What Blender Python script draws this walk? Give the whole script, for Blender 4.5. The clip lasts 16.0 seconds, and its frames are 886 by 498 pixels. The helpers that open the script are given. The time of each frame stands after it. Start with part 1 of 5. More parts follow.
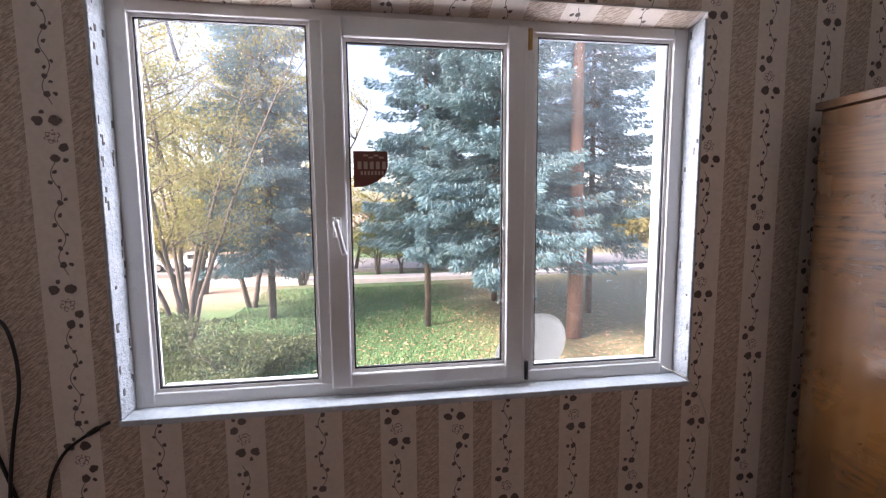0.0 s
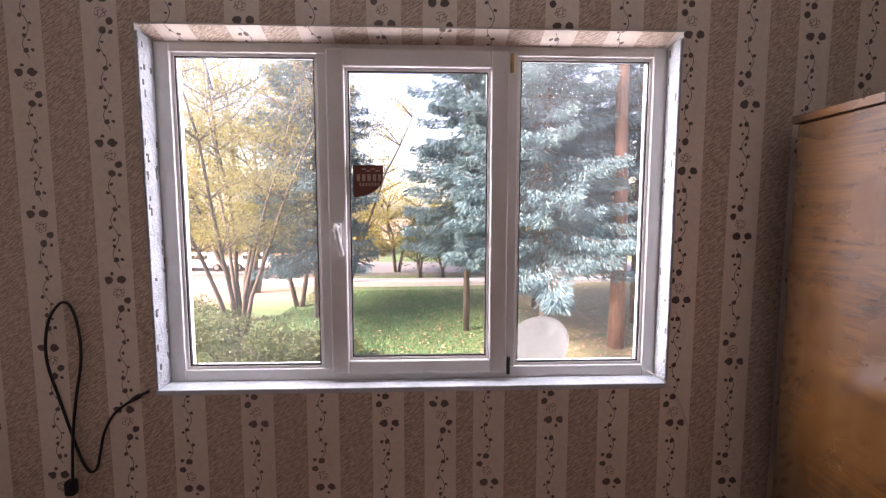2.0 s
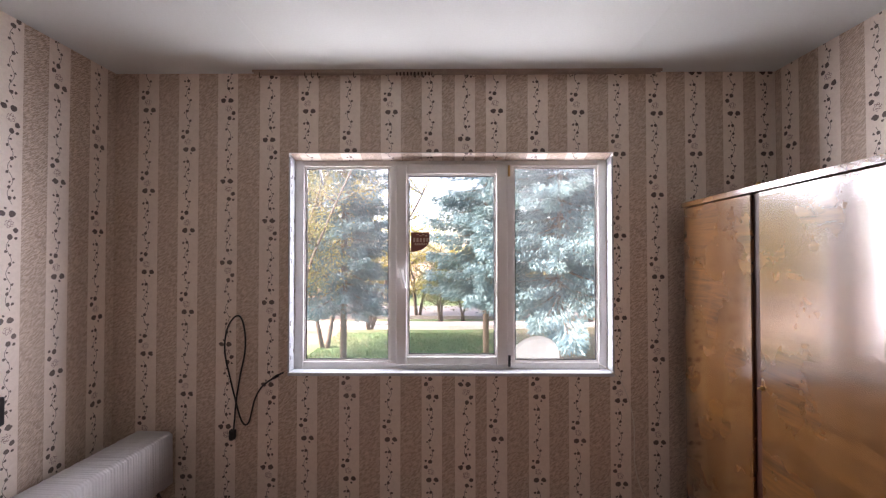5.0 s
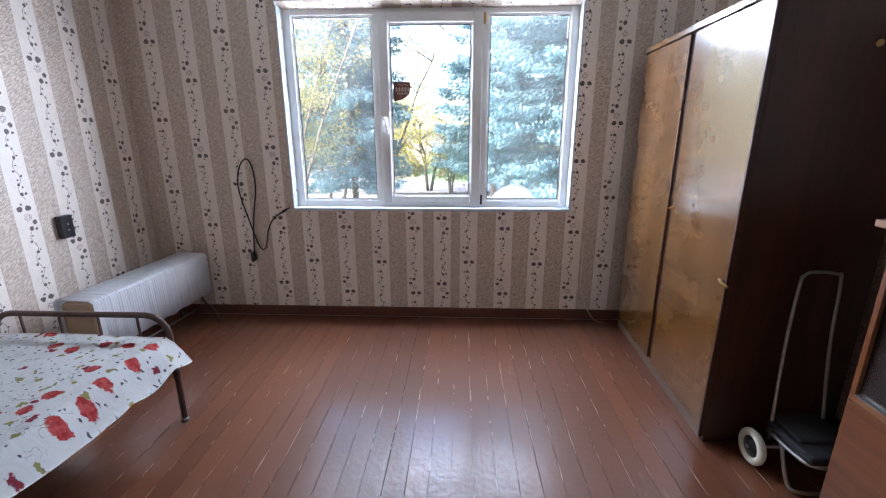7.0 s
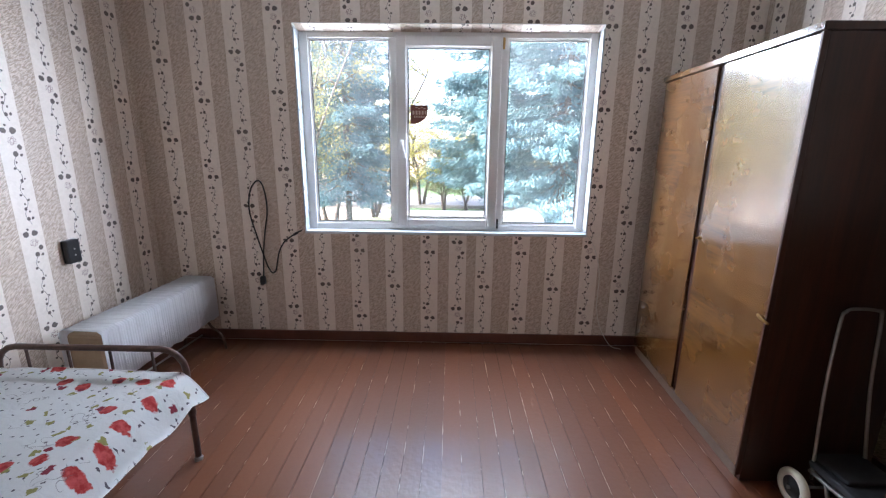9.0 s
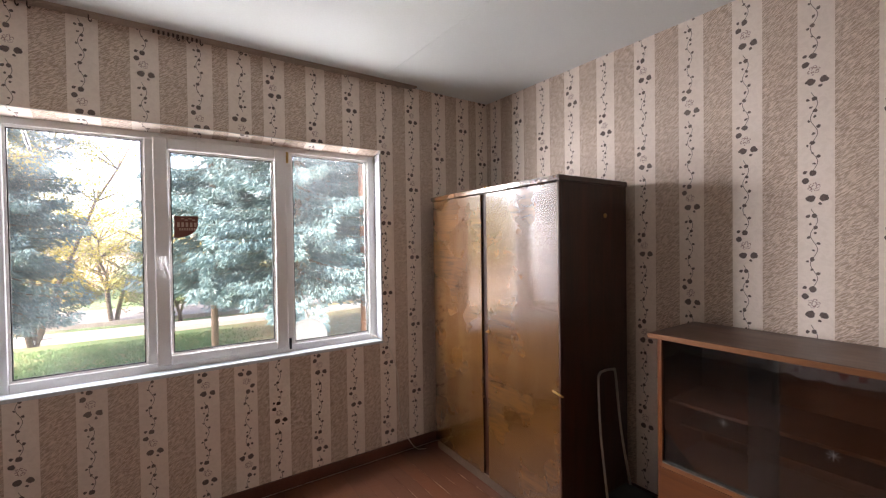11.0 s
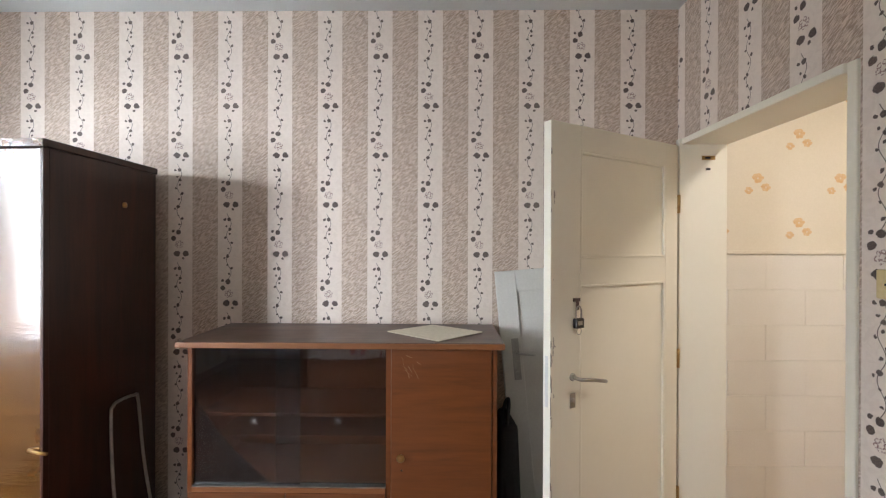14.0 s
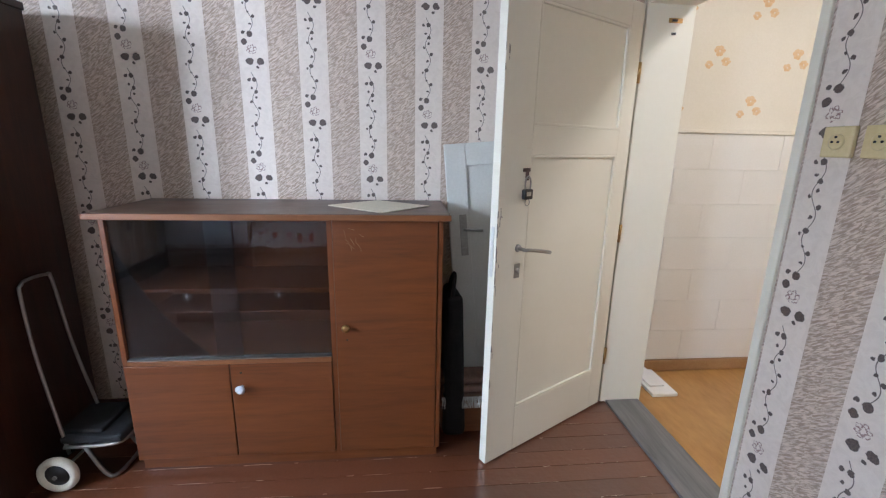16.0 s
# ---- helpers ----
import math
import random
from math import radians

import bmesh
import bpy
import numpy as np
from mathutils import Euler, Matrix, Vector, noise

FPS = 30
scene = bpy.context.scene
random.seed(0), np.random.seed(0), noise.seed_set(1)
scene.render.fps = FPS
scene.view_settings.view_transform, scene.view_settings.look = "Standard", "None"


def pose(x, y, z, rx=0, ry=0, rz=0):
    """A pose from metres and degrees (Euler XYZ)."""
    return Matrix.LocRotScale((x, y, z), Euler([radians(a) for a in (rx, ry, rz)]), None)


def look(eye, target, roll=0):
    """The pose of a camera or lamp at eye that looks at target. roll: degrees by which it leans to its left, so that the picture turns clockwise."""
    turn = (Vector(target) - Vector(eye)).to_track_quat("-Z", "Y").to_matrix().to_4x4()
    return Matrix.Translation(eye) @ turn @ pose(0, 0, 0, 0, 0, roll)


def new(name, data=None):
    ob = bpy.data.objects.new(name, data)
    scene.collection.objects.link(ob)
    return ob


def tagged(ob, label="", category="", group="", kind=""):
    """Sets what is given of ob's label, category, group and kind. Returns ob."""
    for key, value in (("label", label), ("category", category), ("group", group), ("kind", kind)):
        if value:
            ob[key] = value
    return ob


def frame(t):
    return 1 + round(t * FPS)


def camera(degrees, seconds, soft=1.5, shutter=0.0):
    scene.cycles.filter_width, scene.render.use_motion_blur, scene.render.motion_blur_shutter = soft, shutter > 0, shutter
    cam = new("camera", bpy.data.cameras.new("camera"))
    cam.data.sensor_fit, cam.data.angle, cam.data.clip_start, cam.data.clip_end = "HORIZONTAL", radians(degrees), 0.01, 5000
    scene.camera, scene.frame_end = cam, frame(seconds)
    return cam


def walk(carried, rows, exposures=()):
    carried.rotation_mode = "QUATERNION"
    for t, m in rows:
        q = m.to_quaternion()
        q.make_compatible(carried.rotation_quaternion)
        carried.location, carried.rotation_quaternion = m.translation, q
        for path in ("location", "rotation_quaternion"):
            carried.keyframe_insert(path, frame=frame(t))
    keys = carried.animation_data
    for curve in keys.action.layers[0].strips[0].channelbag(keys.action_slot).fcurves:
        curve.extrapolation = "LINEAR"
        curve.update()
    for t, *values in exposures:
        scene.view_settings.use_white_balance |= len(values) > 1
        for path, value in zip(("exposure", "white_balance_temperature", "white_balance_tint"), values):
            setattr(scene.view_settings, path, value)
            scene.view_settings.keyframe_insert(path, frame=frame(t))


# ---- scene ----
cam = camera(92.3, 16.0, 1.2)
PATH = [
    (0, (0.015, -0.037, 1.518), (0.297, 1.933, 1.32), -0.4),
    (0.5, (0.143, -0.127, 1.52), (0.275, 1.86, 1.331), -0.6),
    (1, (0.203, -0.188, 1.516), (0.312, 1.8, 1.332), -0.5),
    (1.5, (0.216, -0.216, 1.527), (0.319, 1.773, 1.34), -0.2),
    (2, (0.214, -0.226, 1.529), (0.288, 1.765, 1.354), 0.0),
    (2.5, (0.22, -0.241, 1.546), (0.212, 1.752, 1.388), 0.1),
    (3, (0.192, -0.32, 1.583), (0.154, 1.678, 1.529), 0.1),
    (3.5, (0.078, -0.502, 1.565), (0.066, 1.497, 1.602), -0.0),
    (3.7, (0.060, -0.592, 1.570), (0.050, 1.408, 1.617), -0.0),
    (5.8, (0.281, -1.495, 1.522), (0.241, 0.504, 1.516), -0.1),
    (6, (0.319, -1.529, 1.5), (0.264, 0.469, 1.424), -0.3),
    (6.5, (0.379, -1.609, 1.443), (0.301, 0.369, 1.158), -0.2),
    (7, (0.395, -1.646, 1.372), (0.315, 0.282, 0.845), -0.1),
    (7.5, (0.394, -1.637, 1.308), (0.313, 0.222, 0.576), 0.0),
    (8, (0.391, -1.636, 1.317), (0.312, 0.22, 0.576), -0.0),
    (8.2, (0.387, -1.637, 1.342), (0.306, 0.229, 0.627), 0.3),
    (10.3, (-0.156, -1.441, 1.522), (0.49, 0.45, 1.442), -0.6),
    (10.5, (-0.167, -1.437, 1.531), (0.68, 0.374, 1.458), -0.7),
    (11, (-0.197, -1.366, 1.542), (0.939, 0.28, 1.51), -0.8),
    (11.5, (-0.178, -1.204, 1.542), (1.269, 0.176, 1.589), -2.0),
    (12, (-0.153, -1.156, 1.557), (1.532, -0.081, 1.626), -3.1),
    (12.5, (-0.132, -1.215, 1.564), (1.726, -0.479, 1.644), -4.3),
    (13, (-0.106, -1.278, 1.549), (1.835, -0.807, 1.652), -4.0),
    (13.5, (-0.053, -1.349, 1.53), (1.928, -1.099, 1.633), -1.2),
    (14, (0.009, -1.375, 1.491), (2.008, -1.349, 1.486), 0.2),
    (14.5, (0.039, -1.388, 1.471), (2.032, -1.454, 1.31), 0.6),
    (15, (0.039, -1.392, 1.44), (2.02, -1.486, 1.18), 0.7),
    (15.5, (0.05, -1.401, 1.413), (2.014, -1.535, 1.058), 0.9),
    (16, (0.1, -1.414, 1.373), (2.033, -1.603, 0.895), 1.2),
]
EXPOSURES = [(0, 2.02, 6700, 29), (0.5, 2.05, 7000, 35), (1.5, 2.15, 7300, 38), (3.7, 2.35, 7300, 39), (5.8, 2.8, 6850, 25), (7, 3.12, 5850, 18), (8.2, 3.17, 5700, 16), (10.5, 2.8, 7100, 25), (12, 2.72, 7550, 28), (13, 3.28, 7150, 20), (14, 3.38, 6550, 16), (16, 3.45, 5700, 15)]
walk(cam, [(t, look(eye, target, roll)) for t, eye, target, roll in PATH], EXPOSURES)

# ---- world and light ----
world = bpy.data.worlds.new("world")
scene.world = world
world.use_nodes = True
wn = world.node_tree.nodes
wl = world.node_tree.links
sky = wn.new("ShaderNodeTexSky")
sky.sky_type = "NISHITA"
sky.sun_disc = False
sky.sun_elevation = radians(32)
sky.sun_rotation = radians(250)
sky.air_density = 1.0
sky.dust_density = 2.0
wn["Background"].inputs["Strength"].default_value = 0.15
wl.new(sky.outputs[0], wn["Background"].inputs["Color"])

sun_data = bpy.data.lights.new("sun", "SUN")
sun_data.energy = 5.0
sun_data.angle = radians(18)
sun_data.color = (1.0, 0.93, 0.82)
sun = new("sun", sun_data)
sun.matrix_world = look((-30, -14, 25), (0, 0, 0))

hall_data = bpy.data.lights.new("hall_lamp", "AREA")
hall_data.energy = 2.2
hall_data.size = 0.35
hall_data.color = (1.0, 0.93, 0.82)
hall_lamp = new("hall_lamp", hall_data)
hall_lamp.matrix_world = look((1.0, -3.35, 2.62), (1.3, -3.35, 0))

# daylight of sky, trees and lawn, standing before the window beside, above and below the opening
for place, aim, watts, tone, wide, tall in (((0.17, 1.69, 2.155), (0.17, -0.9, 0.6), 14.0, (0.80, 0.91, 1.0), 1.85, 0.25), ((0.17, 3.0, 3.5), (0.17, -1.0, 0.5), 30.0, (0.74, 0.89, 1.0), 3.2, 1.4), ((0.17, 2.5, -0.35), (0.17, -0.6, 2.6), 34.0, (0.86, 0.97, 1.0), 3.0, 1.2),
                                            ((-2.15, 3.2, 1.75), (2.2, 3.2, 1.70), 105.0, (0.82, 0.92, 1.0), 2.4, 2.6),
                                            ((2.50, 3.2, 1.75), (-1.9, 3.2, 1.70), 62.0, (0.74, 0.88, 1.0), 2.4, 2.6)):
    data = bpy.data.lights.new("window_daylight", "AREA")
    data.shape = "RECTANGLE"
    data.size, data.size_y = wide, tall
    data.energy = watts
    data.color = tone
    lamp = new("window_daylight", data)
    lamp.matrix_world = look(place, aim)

# ---- room dimensions ----
WX, EX, NY, SY, CZ = -1.92, 2.18, 1.40, -2.535, 2.70
OX0, OX1, OZ0, OZ1 = -0.832, 1.178, 0.833, 2.182     # window opening
OZH = OZ1 + 0.022                                    # room edge of its splayed head
DX0, DX1, DZ1 = 1.255, 2.105, 2.0                    # doorway
HX, HY = 2.43, -4.1                                  # corridor
GZ = -3.5                                            # ground outside


# ---- material helpers ----
class Tree:
    """Short hands for building a node material."""

    def __init__(self, name):
        self.m = bpy.data.materials.new(name)
        self.m.use_nodes = True
        self.n = self.m.node_tree.nodes
        self.l = self.m.node_tree.links
        self.b = self.n["Principled BSDF"]
        self.out = self.n["Material Output"]

    def set(self, socket, value):
        if hasattr(value, "is_linked"):
            self.l.new(value, socket)
        elif value is not None:
            socket.default_value = value

    def math(self, op, a, b=None, c=None, clamp=False):
        k = self.n.new("ShaderNodeMath")
        k.operation = op
        k.use_clamp = clamp
        for i, v in enumerate((a, b, c)):
            self.set(k.inputs[i], v)
        return k.outputs[0]

    def vec(self, op, a, b=None):
        k = self.n.new("ShaderNodeVectorMath")
        k.operation = op
        self.set(k.inputs[0], a)
        self.set(k.inputs[1], b)
        return k.outputs["Value"] if op in ("DISTANCE", "LENGTH") else k.outputs[0]

    def coord(self, kind="Object", scale=(1, 1, 1), rot=(0, 0, 0)):
        t = self.n.new("ShaderNodeNewGeometry" if kind == "Position" else "ShaderNodeTexCoord")
        k = self.n.new("ShaderNodeMapping")
        self.l.new(t.outputs[kind], k.inputs[0])
        k.inputs["Scale"].default_value = scale
        k.inputs["Rotation"].default_value = [radians(a) for a in rot]
        return k.outputs[0]

    def noise(self, vector, scale, detail=4, rough=0.55, distort=0.0):
        k = self.n.new("ShaderNodeTexNoise")
        self.set(k.inputs["Vector"], vector)
        k.inputs["Scale"].default_value = scale
        k.inputs["Detail"].default_value = detail
        k.inputs["Roughness"].default_value = rough
        k.inputs["Distortion"].default_value = distort
        return k.outputs[0]

    def ramp(self, f, a, b, lo=0.0, hi=1.0):
        k = self.n.new("ShaderNodeMapRange")
        self.set(k.inputs[0], f)
        for i, v in enumerate((a, b, lo, hi)):
            k.inputs[i + 1].default_value = v
        return k.outputs[0]

    def mix(self, f, a, b, blend="MIX"):
        k = self.n.new("ShaderNodeMix")
        k.data_type = "RGBA"
        k.blend_type = blend
        self.set(k.inputs[0], f)
        for sock, v in ((k.inputs[6], a), (k.inputs[7], b)):
            self.set(sock, (*v, 1) if isinstance(v, tuple) and len(v) == 3 else v)
        return k.outputs[2]

    def bump(self, h, strength=0.3, distance=0.002):
        k = self.n.new("ShaderNodeBump")
        k.inputs["Strength"].default_value = strength
        k.inputs["Distance"].default_value = distance
        self.set(k.inputs["Height"], h)
        self.l.new(k.outputs[0], self.b.inputs["Normal"])
        return k

    def random(self):
        return self.n.new("ShaderNodeObjectInfo").outputs["Random"]

    def island(self):
        return self.n.new("ShaderNodeNewGeometry").outputs["Random Per Island"]

    def done(self, color, rough=0.5, metal=0.0, coat=0.0, spec=None):
        v = color
        self.set(self.b.inputs["Base Color"], (*v, 1) if isinstance(v, tuple) and len(v) == 3 else v)
        self.set(self.b.inputs["Roughness"], rough)
        self.b.inputs["Metallic"].default_value = metal
        self.b.inputs["Coat Weight"].default_value = coat
        if spec is not None:
            self.b.inputs["Specular IOR Level"].default_value = spec
        return self.m


def plain(name, a, b, rough=0.5, scale=8.0, stretch=(1, 1, 1), bump=0.15, dist=0.002, metal=0.0, coat=0.0, fine=90.0):
    """A paint or surface with stains at one scale and grain at another."""
    t = Tree(name)
    v = t.coord("Object", stretch)
    big = t.noise(v, scale, 4)
    small = t.noise(v, fine, 3)
    f = t.math("ADD", t.math("MULTIPLY", big, 0.65), t.math("MULTIPLY", small, 0.35))
    col = t.mix(t.ramp(f, 0.35, 0.65), a, b)
    if bump:
        t.bump(t.math("ADD", small, t.math("MULTIPLY", big, 0.4)), bump, dist)
    return t.done(col, t.ramp(big, 0.3, 0.7, rough * 0.85, min(1.0, rough * 1.15)), metal, coat)


def wallpaper():
    """Striped paper: pale stripes with a climbing vine, between embossed grey stripes."""
    t = Tree("wallpaper")
    uv = t.coord("UV")
    wob = t.noise(uv, 60, 2)
    sep = t.n.new("ShaderNodeSeparateXYZ")
    t.l.new(uv, sep.inputs[0])
    u, v = sep.outputs[0], sep.outputs[1]
    REP = 0.505
    vm = t.math("SUBTRACT", t.math("FLOORED_MODULO", t.math("ADD", v, 0.045), REP), 0.045)
    com = t.n.new("ShaderNodeCombineXYZ")
    dw = t.math("MULTIPLY", t.math("SUBTRACT", wob, 0.5), 0.013)
    t.set(com.inputs[0], t.math("ADD", u, dw))
    t.set(com.inputs[1], t.math("ADD", vm, dw))
    p = com.outputs[0]
    leaves = [(-.017, 0, .0165), (.027, .001, .0155), (.0145, -.024, .007), (-.010, .110, .014), (-.036, .078, .0135), (-.037, .116, .0075),
              (-.005, .15, .006), (.009, .18, .0075), (-.012, .196, .0055), (-.012, .241, .0095), (-.028, .231, .0055), (-.008, .28, .006),
              (.009, .309, .0075), (-.023, .337, .006), (-.002, .355, .0055), (-.001, .379, .0085), (-.018, .394, .0055), (-.005, .43, .0105),
              (-.027, .428, .0075), (-.024, 0, .012), (.034, -.003, .010)]
    best = None
    for x, y, r in leaves:
        d = t.math("SUBTRACT", t.vec("DISTANCE", p, (x, y, 0)), r * 0.9)
        best = d if best is None else t.math("MINIMUM", best, d)
    stem = t.math("ADD", t.math("MULTIPLY", t.math("SINE", t.math("MULTIPLY", vm, 2 * math.pi / 0.126)), 0.012), -0.006)
    stem_d = t.math("SUBTRACT", t.math("ABSOLUTE", t.math("SUBTRACT", u, stem)), 0.0011)
    stem_d = t.math("ADD", stem_d, t.math("MULTIPLY", t.math("LESS_THAN", vm, 0.1), 0.02))
    best = t.math("MINIMUM", best, stem_d)
    leaf = t.ramp(best, 0.0012, -0.0008)
    ring = None
    for k in range(6):
        c = (-.006 + .0145 * math.cos(k * 1.05 + .3), .048 + .0135 * math.sin(k * 1.05 + .3), 0)
        d = t.math("ABSOLUTE", t.math("SUBTRACT", t.vec("DISTANCE", p, c), 0.0058))
        ring = d if ring is None else t.math("MINIMUM", ring, d)
    ring = t.math("MULTIPLY", t.ramp(ring, 0.0028, 0.0010), t.ramp(t.noise(uv, 150, 1), 0.40, 0.52))
    pale = t.math("LESS_THAN", t.math("ABSOLUTE", u), 0.0625)
    brush_v = t.n.new("ShaderNodeMapping")
    t.l.new(t.coord("UV", (1, 1, 1), (0, 0, -36)), brush_v.inputs[0])
    brush_v.inputs["Scale"].default_value = (40, 190, 1)
    brush = t.noise(brush_v.outputs[0], 1.0, 3, 0.6, 0.6)
    fleck = t.ramp(brush, 0.41, 0.60)
    grey = t.mix(fleck, (0.385, 0.280, 0.208), (0.72, 0.585, 0.483))
    big = t.noise(t.coord("Object"), 1.3, 4)
    faint = t.ramp(t.noise(uv, 28, 5, 0.6, 1.5), 0.42, 0.62)
    white = t.mix(faint, (0.83, 0.728, 0.645), (0.77, 0.667, 0.585))
    col = t.mix(pale, grey, white)
    inked = t.math("MULTIPLY", leaf, pale)
    col = t.mix(t.math("MULTIPLY", ring, 0.9), col, (0.26, 0.13, 0.125))
    ink = t.mix(t.ramp(t.noise(uv, 220, 2), 0.35, 0.65), (0.068, 0.045, 0.038), (0.135, 0.094, 0.080))
    col = t.mix(inked, col, ink)
    col = t.mix(t.ramp(big, 0.35, 0.75, 0.0, 0.22), col, (0.50, 0.43, 0.37))
    h = t.math("MULTIPLY", t.math("SUBTRACT", 1.0, pale), brush)
    t.bump(h, 0.7, 0.002)
    return t.done(col, 0.62)


def floor_paint():
    t = Tree("floor_paint")
    o = t.coord("Position")
    grain = t.noise(t.coord("Position", (55, 1.6, 1)), 1.0, 4, 0.6)
    big = t.noise(o, 1.7, 4)
    spots = t.noise(o, 120, 2, 0.6)
    r = t.random()
    col = t.mix(big, (0.130, 0.040, 0.016), (0.185, 0.060, 0.024))
    col = t.mix(t.ramp(r, 0, 1, 0, 0.6), col, (0.085, 0.030, 0.016))
    col = t.mix(t.ramp(spots, 0.3, 0.75, 0.0, 0.25), col, (0.07, 0.022, 0.012))
    worn = t.ramp(t.noise(t.coord("Position", (18, 2.2, 1)), 1.0, 5, 0.65), 0.66, 0.72, 0.0, 0.35)
    col = t.mix(worn, col, (0.30, 0.17, 0.10))
    peel = t.noise(o, 38, 2, 0.5)
    k = t.bump(t.math("ADD", t.math("MULTIPLY", grain, 0.35), t.math("ADD", t.math("MULTIPLY", peel, 0.9), t.math("MULTIPLY", t.noise(o, 9, 3), 0.6))), 0.5, 0.003)
    t.l.new(k.outputs[0], t.b.inputs["Coat Normal"])
    t.b.inputs["Coat IOR"].default_value = 1.72
    t.b.inputs["Coat Roughness"].default_value = 0.13
    return t.done(col, t.ramp(big, 0.3, 0.7, 0.36, 0.46), 0, 1.0, 0.35)


def wood(name, a, b, rough, along=2, coat=0.0, scale=1.0, wave=0.0, spec=None, lacquer=1.5):
    """Veneer or board with grain along one axis."""
    t = Tree(name)
    s = [14.0, 14.0, 14.0]
    s[along] = 1.1
    v = t.coord("Object", tuple(k * scale for k in s))
    g = t.noise(v, 1.0, 6, 0.62, 1.2)
    f = t.noise(v, 7.0, 3, 0.6)
    col = t.mix(t.ramp(t.math("ADD", t.math("MULTIPLY", g, 0.75), t.math("MULTIPLY", f, 0.25)), 0.36, 0.64), a, b)
    if wave:
        k = t.n.new("ShaderNodeTexWave")
        k.wave_type = "RINGS"
        t.l.new(t.coord("Object", (1.2, 1.6, 0.8)), k.inputs[0])
        k.inputs["Scale"].default_value = 2.2
        k.inputs["Distortion"].default_value = 7.0
        k.inputs["Detail"].default_value = 3
        k.inputs["Detail Scale"].default_value = 1.4
        col = t.mix(t.math("MULTIPLY", t.ramp(k.outputs["Fac"], 0.55, 0.95), wave), col, b)
    t.b.inputs["Coat IOR"].default_value = lacquer
    t.b.inputs["Coat Roughness"].default_value = 0.12
    wear = t.ramp(t.noise(t.coord("Object"), 3.0, 5), 0.3, 0.7)
    if lacquer > 1.6:
        k = t.bump(t.math("ADD", t.math("MULTIPLY", f, 0.5), t.math("MULTIPLY", t.noise(t.coord("Object", (1, 0.7, 6.0)), 2.6, 2), 2.0)), 0.22, 0.0025)
        t.l.new(k.outputs[0], t.b.inputs["Coat Normal"])
    else:
        t.bump(t.math("ADD", f, t.math("MULTIPLY", t.noise(t.coord("Object"), 5.0, 2), 1.2)), 0.08, 0.002)
    return t.done(col, t.math("MULTIPLY_ADD", wear, rough * 0.4, rough * 0.8), 0, coat, spec)


def glass(name, dirt=0.0, ior=1.5, tint=1.0):
    """A pane: clear or tinted transmission, mirror gloss by Fresnel, and a film of dust."""
    t = Tree(name)
    n = t.n
    tr = n.new("ShaderNodeBsdfTransparent")
    tr.inputs[0].default_value = (tint, tint, tint, 1)
    gl = n.new("ShaderNodeBsdfGlossy")
    gl.inputs["Roughness"].default_value = 0.02
    fr = n.new("ShaderNodeFresnel")
    fr.inputs[0].default_value = ior
    m1 = n.new("ShaderNodeMixShader")
    t.l.new(fr.outputs[0], m1.inputs[0])
    t.l.new(tr.outputs[0], m1.inputs[1])
    t.l.new(gl.outputs[0], m1.inputs[2])
    last = m1.outputs[0]
    if dirt:
        tl = n.new("ShaderNodeBsdfTranslucent")
        tl.inputs[0].default_value = (0.9, 0.92, 0.92, 1)
        m2 = n.new("ShaderNodeMixShader")
        o = t.coord("Object")
        f = t.ramp(t.noise(o, 4.0, 5, 0.6), 0.3, 0.75, dirt * 0.4, dirt * 1.6)
        t.l.new(f, m2.inputs[0])
        t.l.new(last, m2.inputs[1])
        t.l.new(tl.outputs[0], m2.inputs[2])
        last = m2.outputs[0]
    t.l.new(last, t.out.inputs["Surface"])
    n.remove(t.b)
    return t.m


def foliage(name, a, b, c=None, translucent=0.35):
    t = Tree(name)
    r = t.island()
    col = t.mix(r, a, b)
    if c:
        col = t.mix(t.ramp(t.noise(t.coord("Object"), 0.9, 3), 0.42, 0.62), col, c)
    t.done(col, 0.6)
    tl = t.n.new("ShaderNodeBsdfTranslucent")
    t.set(tl.inputs[0], col)
    m = t.n.new("ShaderNodeMixShader")
    m.inputs[0].default_value = translucent
    t.l.new(t.b.outputs[0], m.inputs[1])
    t.l.new(tl.outputs[0], m.inputs[2])
    t.l.new(m.outputs[0], t.out.inputs["Surface"])
    return t.m


M_PAPER = wallpaper()
M_FLOOR = floor_paint()
M_PLASTER = plain("plaster", (0.70, 0.69, 0.66), (0.80, 0.79, 0.77), 0.8, 3.0, bump=0.35, dist=0.006, fine=45)
M_CEIL = plain("ceiling_paint", (0.69, 0.735, 0.73), (0.75, 0.795, 0.79), 0.75, 0.9, bump=0.1)
M_SKIRT = plain("skirting_paint", (0.085, 0.028, 0.018), (0.14, 0.05, 0.03), 0.4, 5)
M_PVC = plain("window_plastic", (0.78, 0.77, 0.75), (0.84, 0.83, 0.82), 0.3, 4, bump=0.03)
M_GASKET = plain("rubber", (0.012, 0.012, 0.012), (0.02, 0.02, 0.02), 0.6, 20)
M_GLASS = glass("clear_glass", 0.002)
M_GLASS_DUSTY = glass("dusty_glass", 0.008)
# the 0.6 tint puts the cabinet's inner shade into the glass
M_CABGLASS = glass("cabinet_glass", 0.010, 1.75, 0.6)
M_VENEER = wood("polished_veneer", (0.045, 0.017, 0.004), (0.160, 0.067, 0.0135), 0.26, 1, 1.0, 1.7, 0.28, 0.4, 2.45)
M_DARKWOOD = wood("dark_lacquered_wood", (0.022, 0.007, 0.0035), (0.055, 0.016, 0.008), 0.42, 2, 0.1)
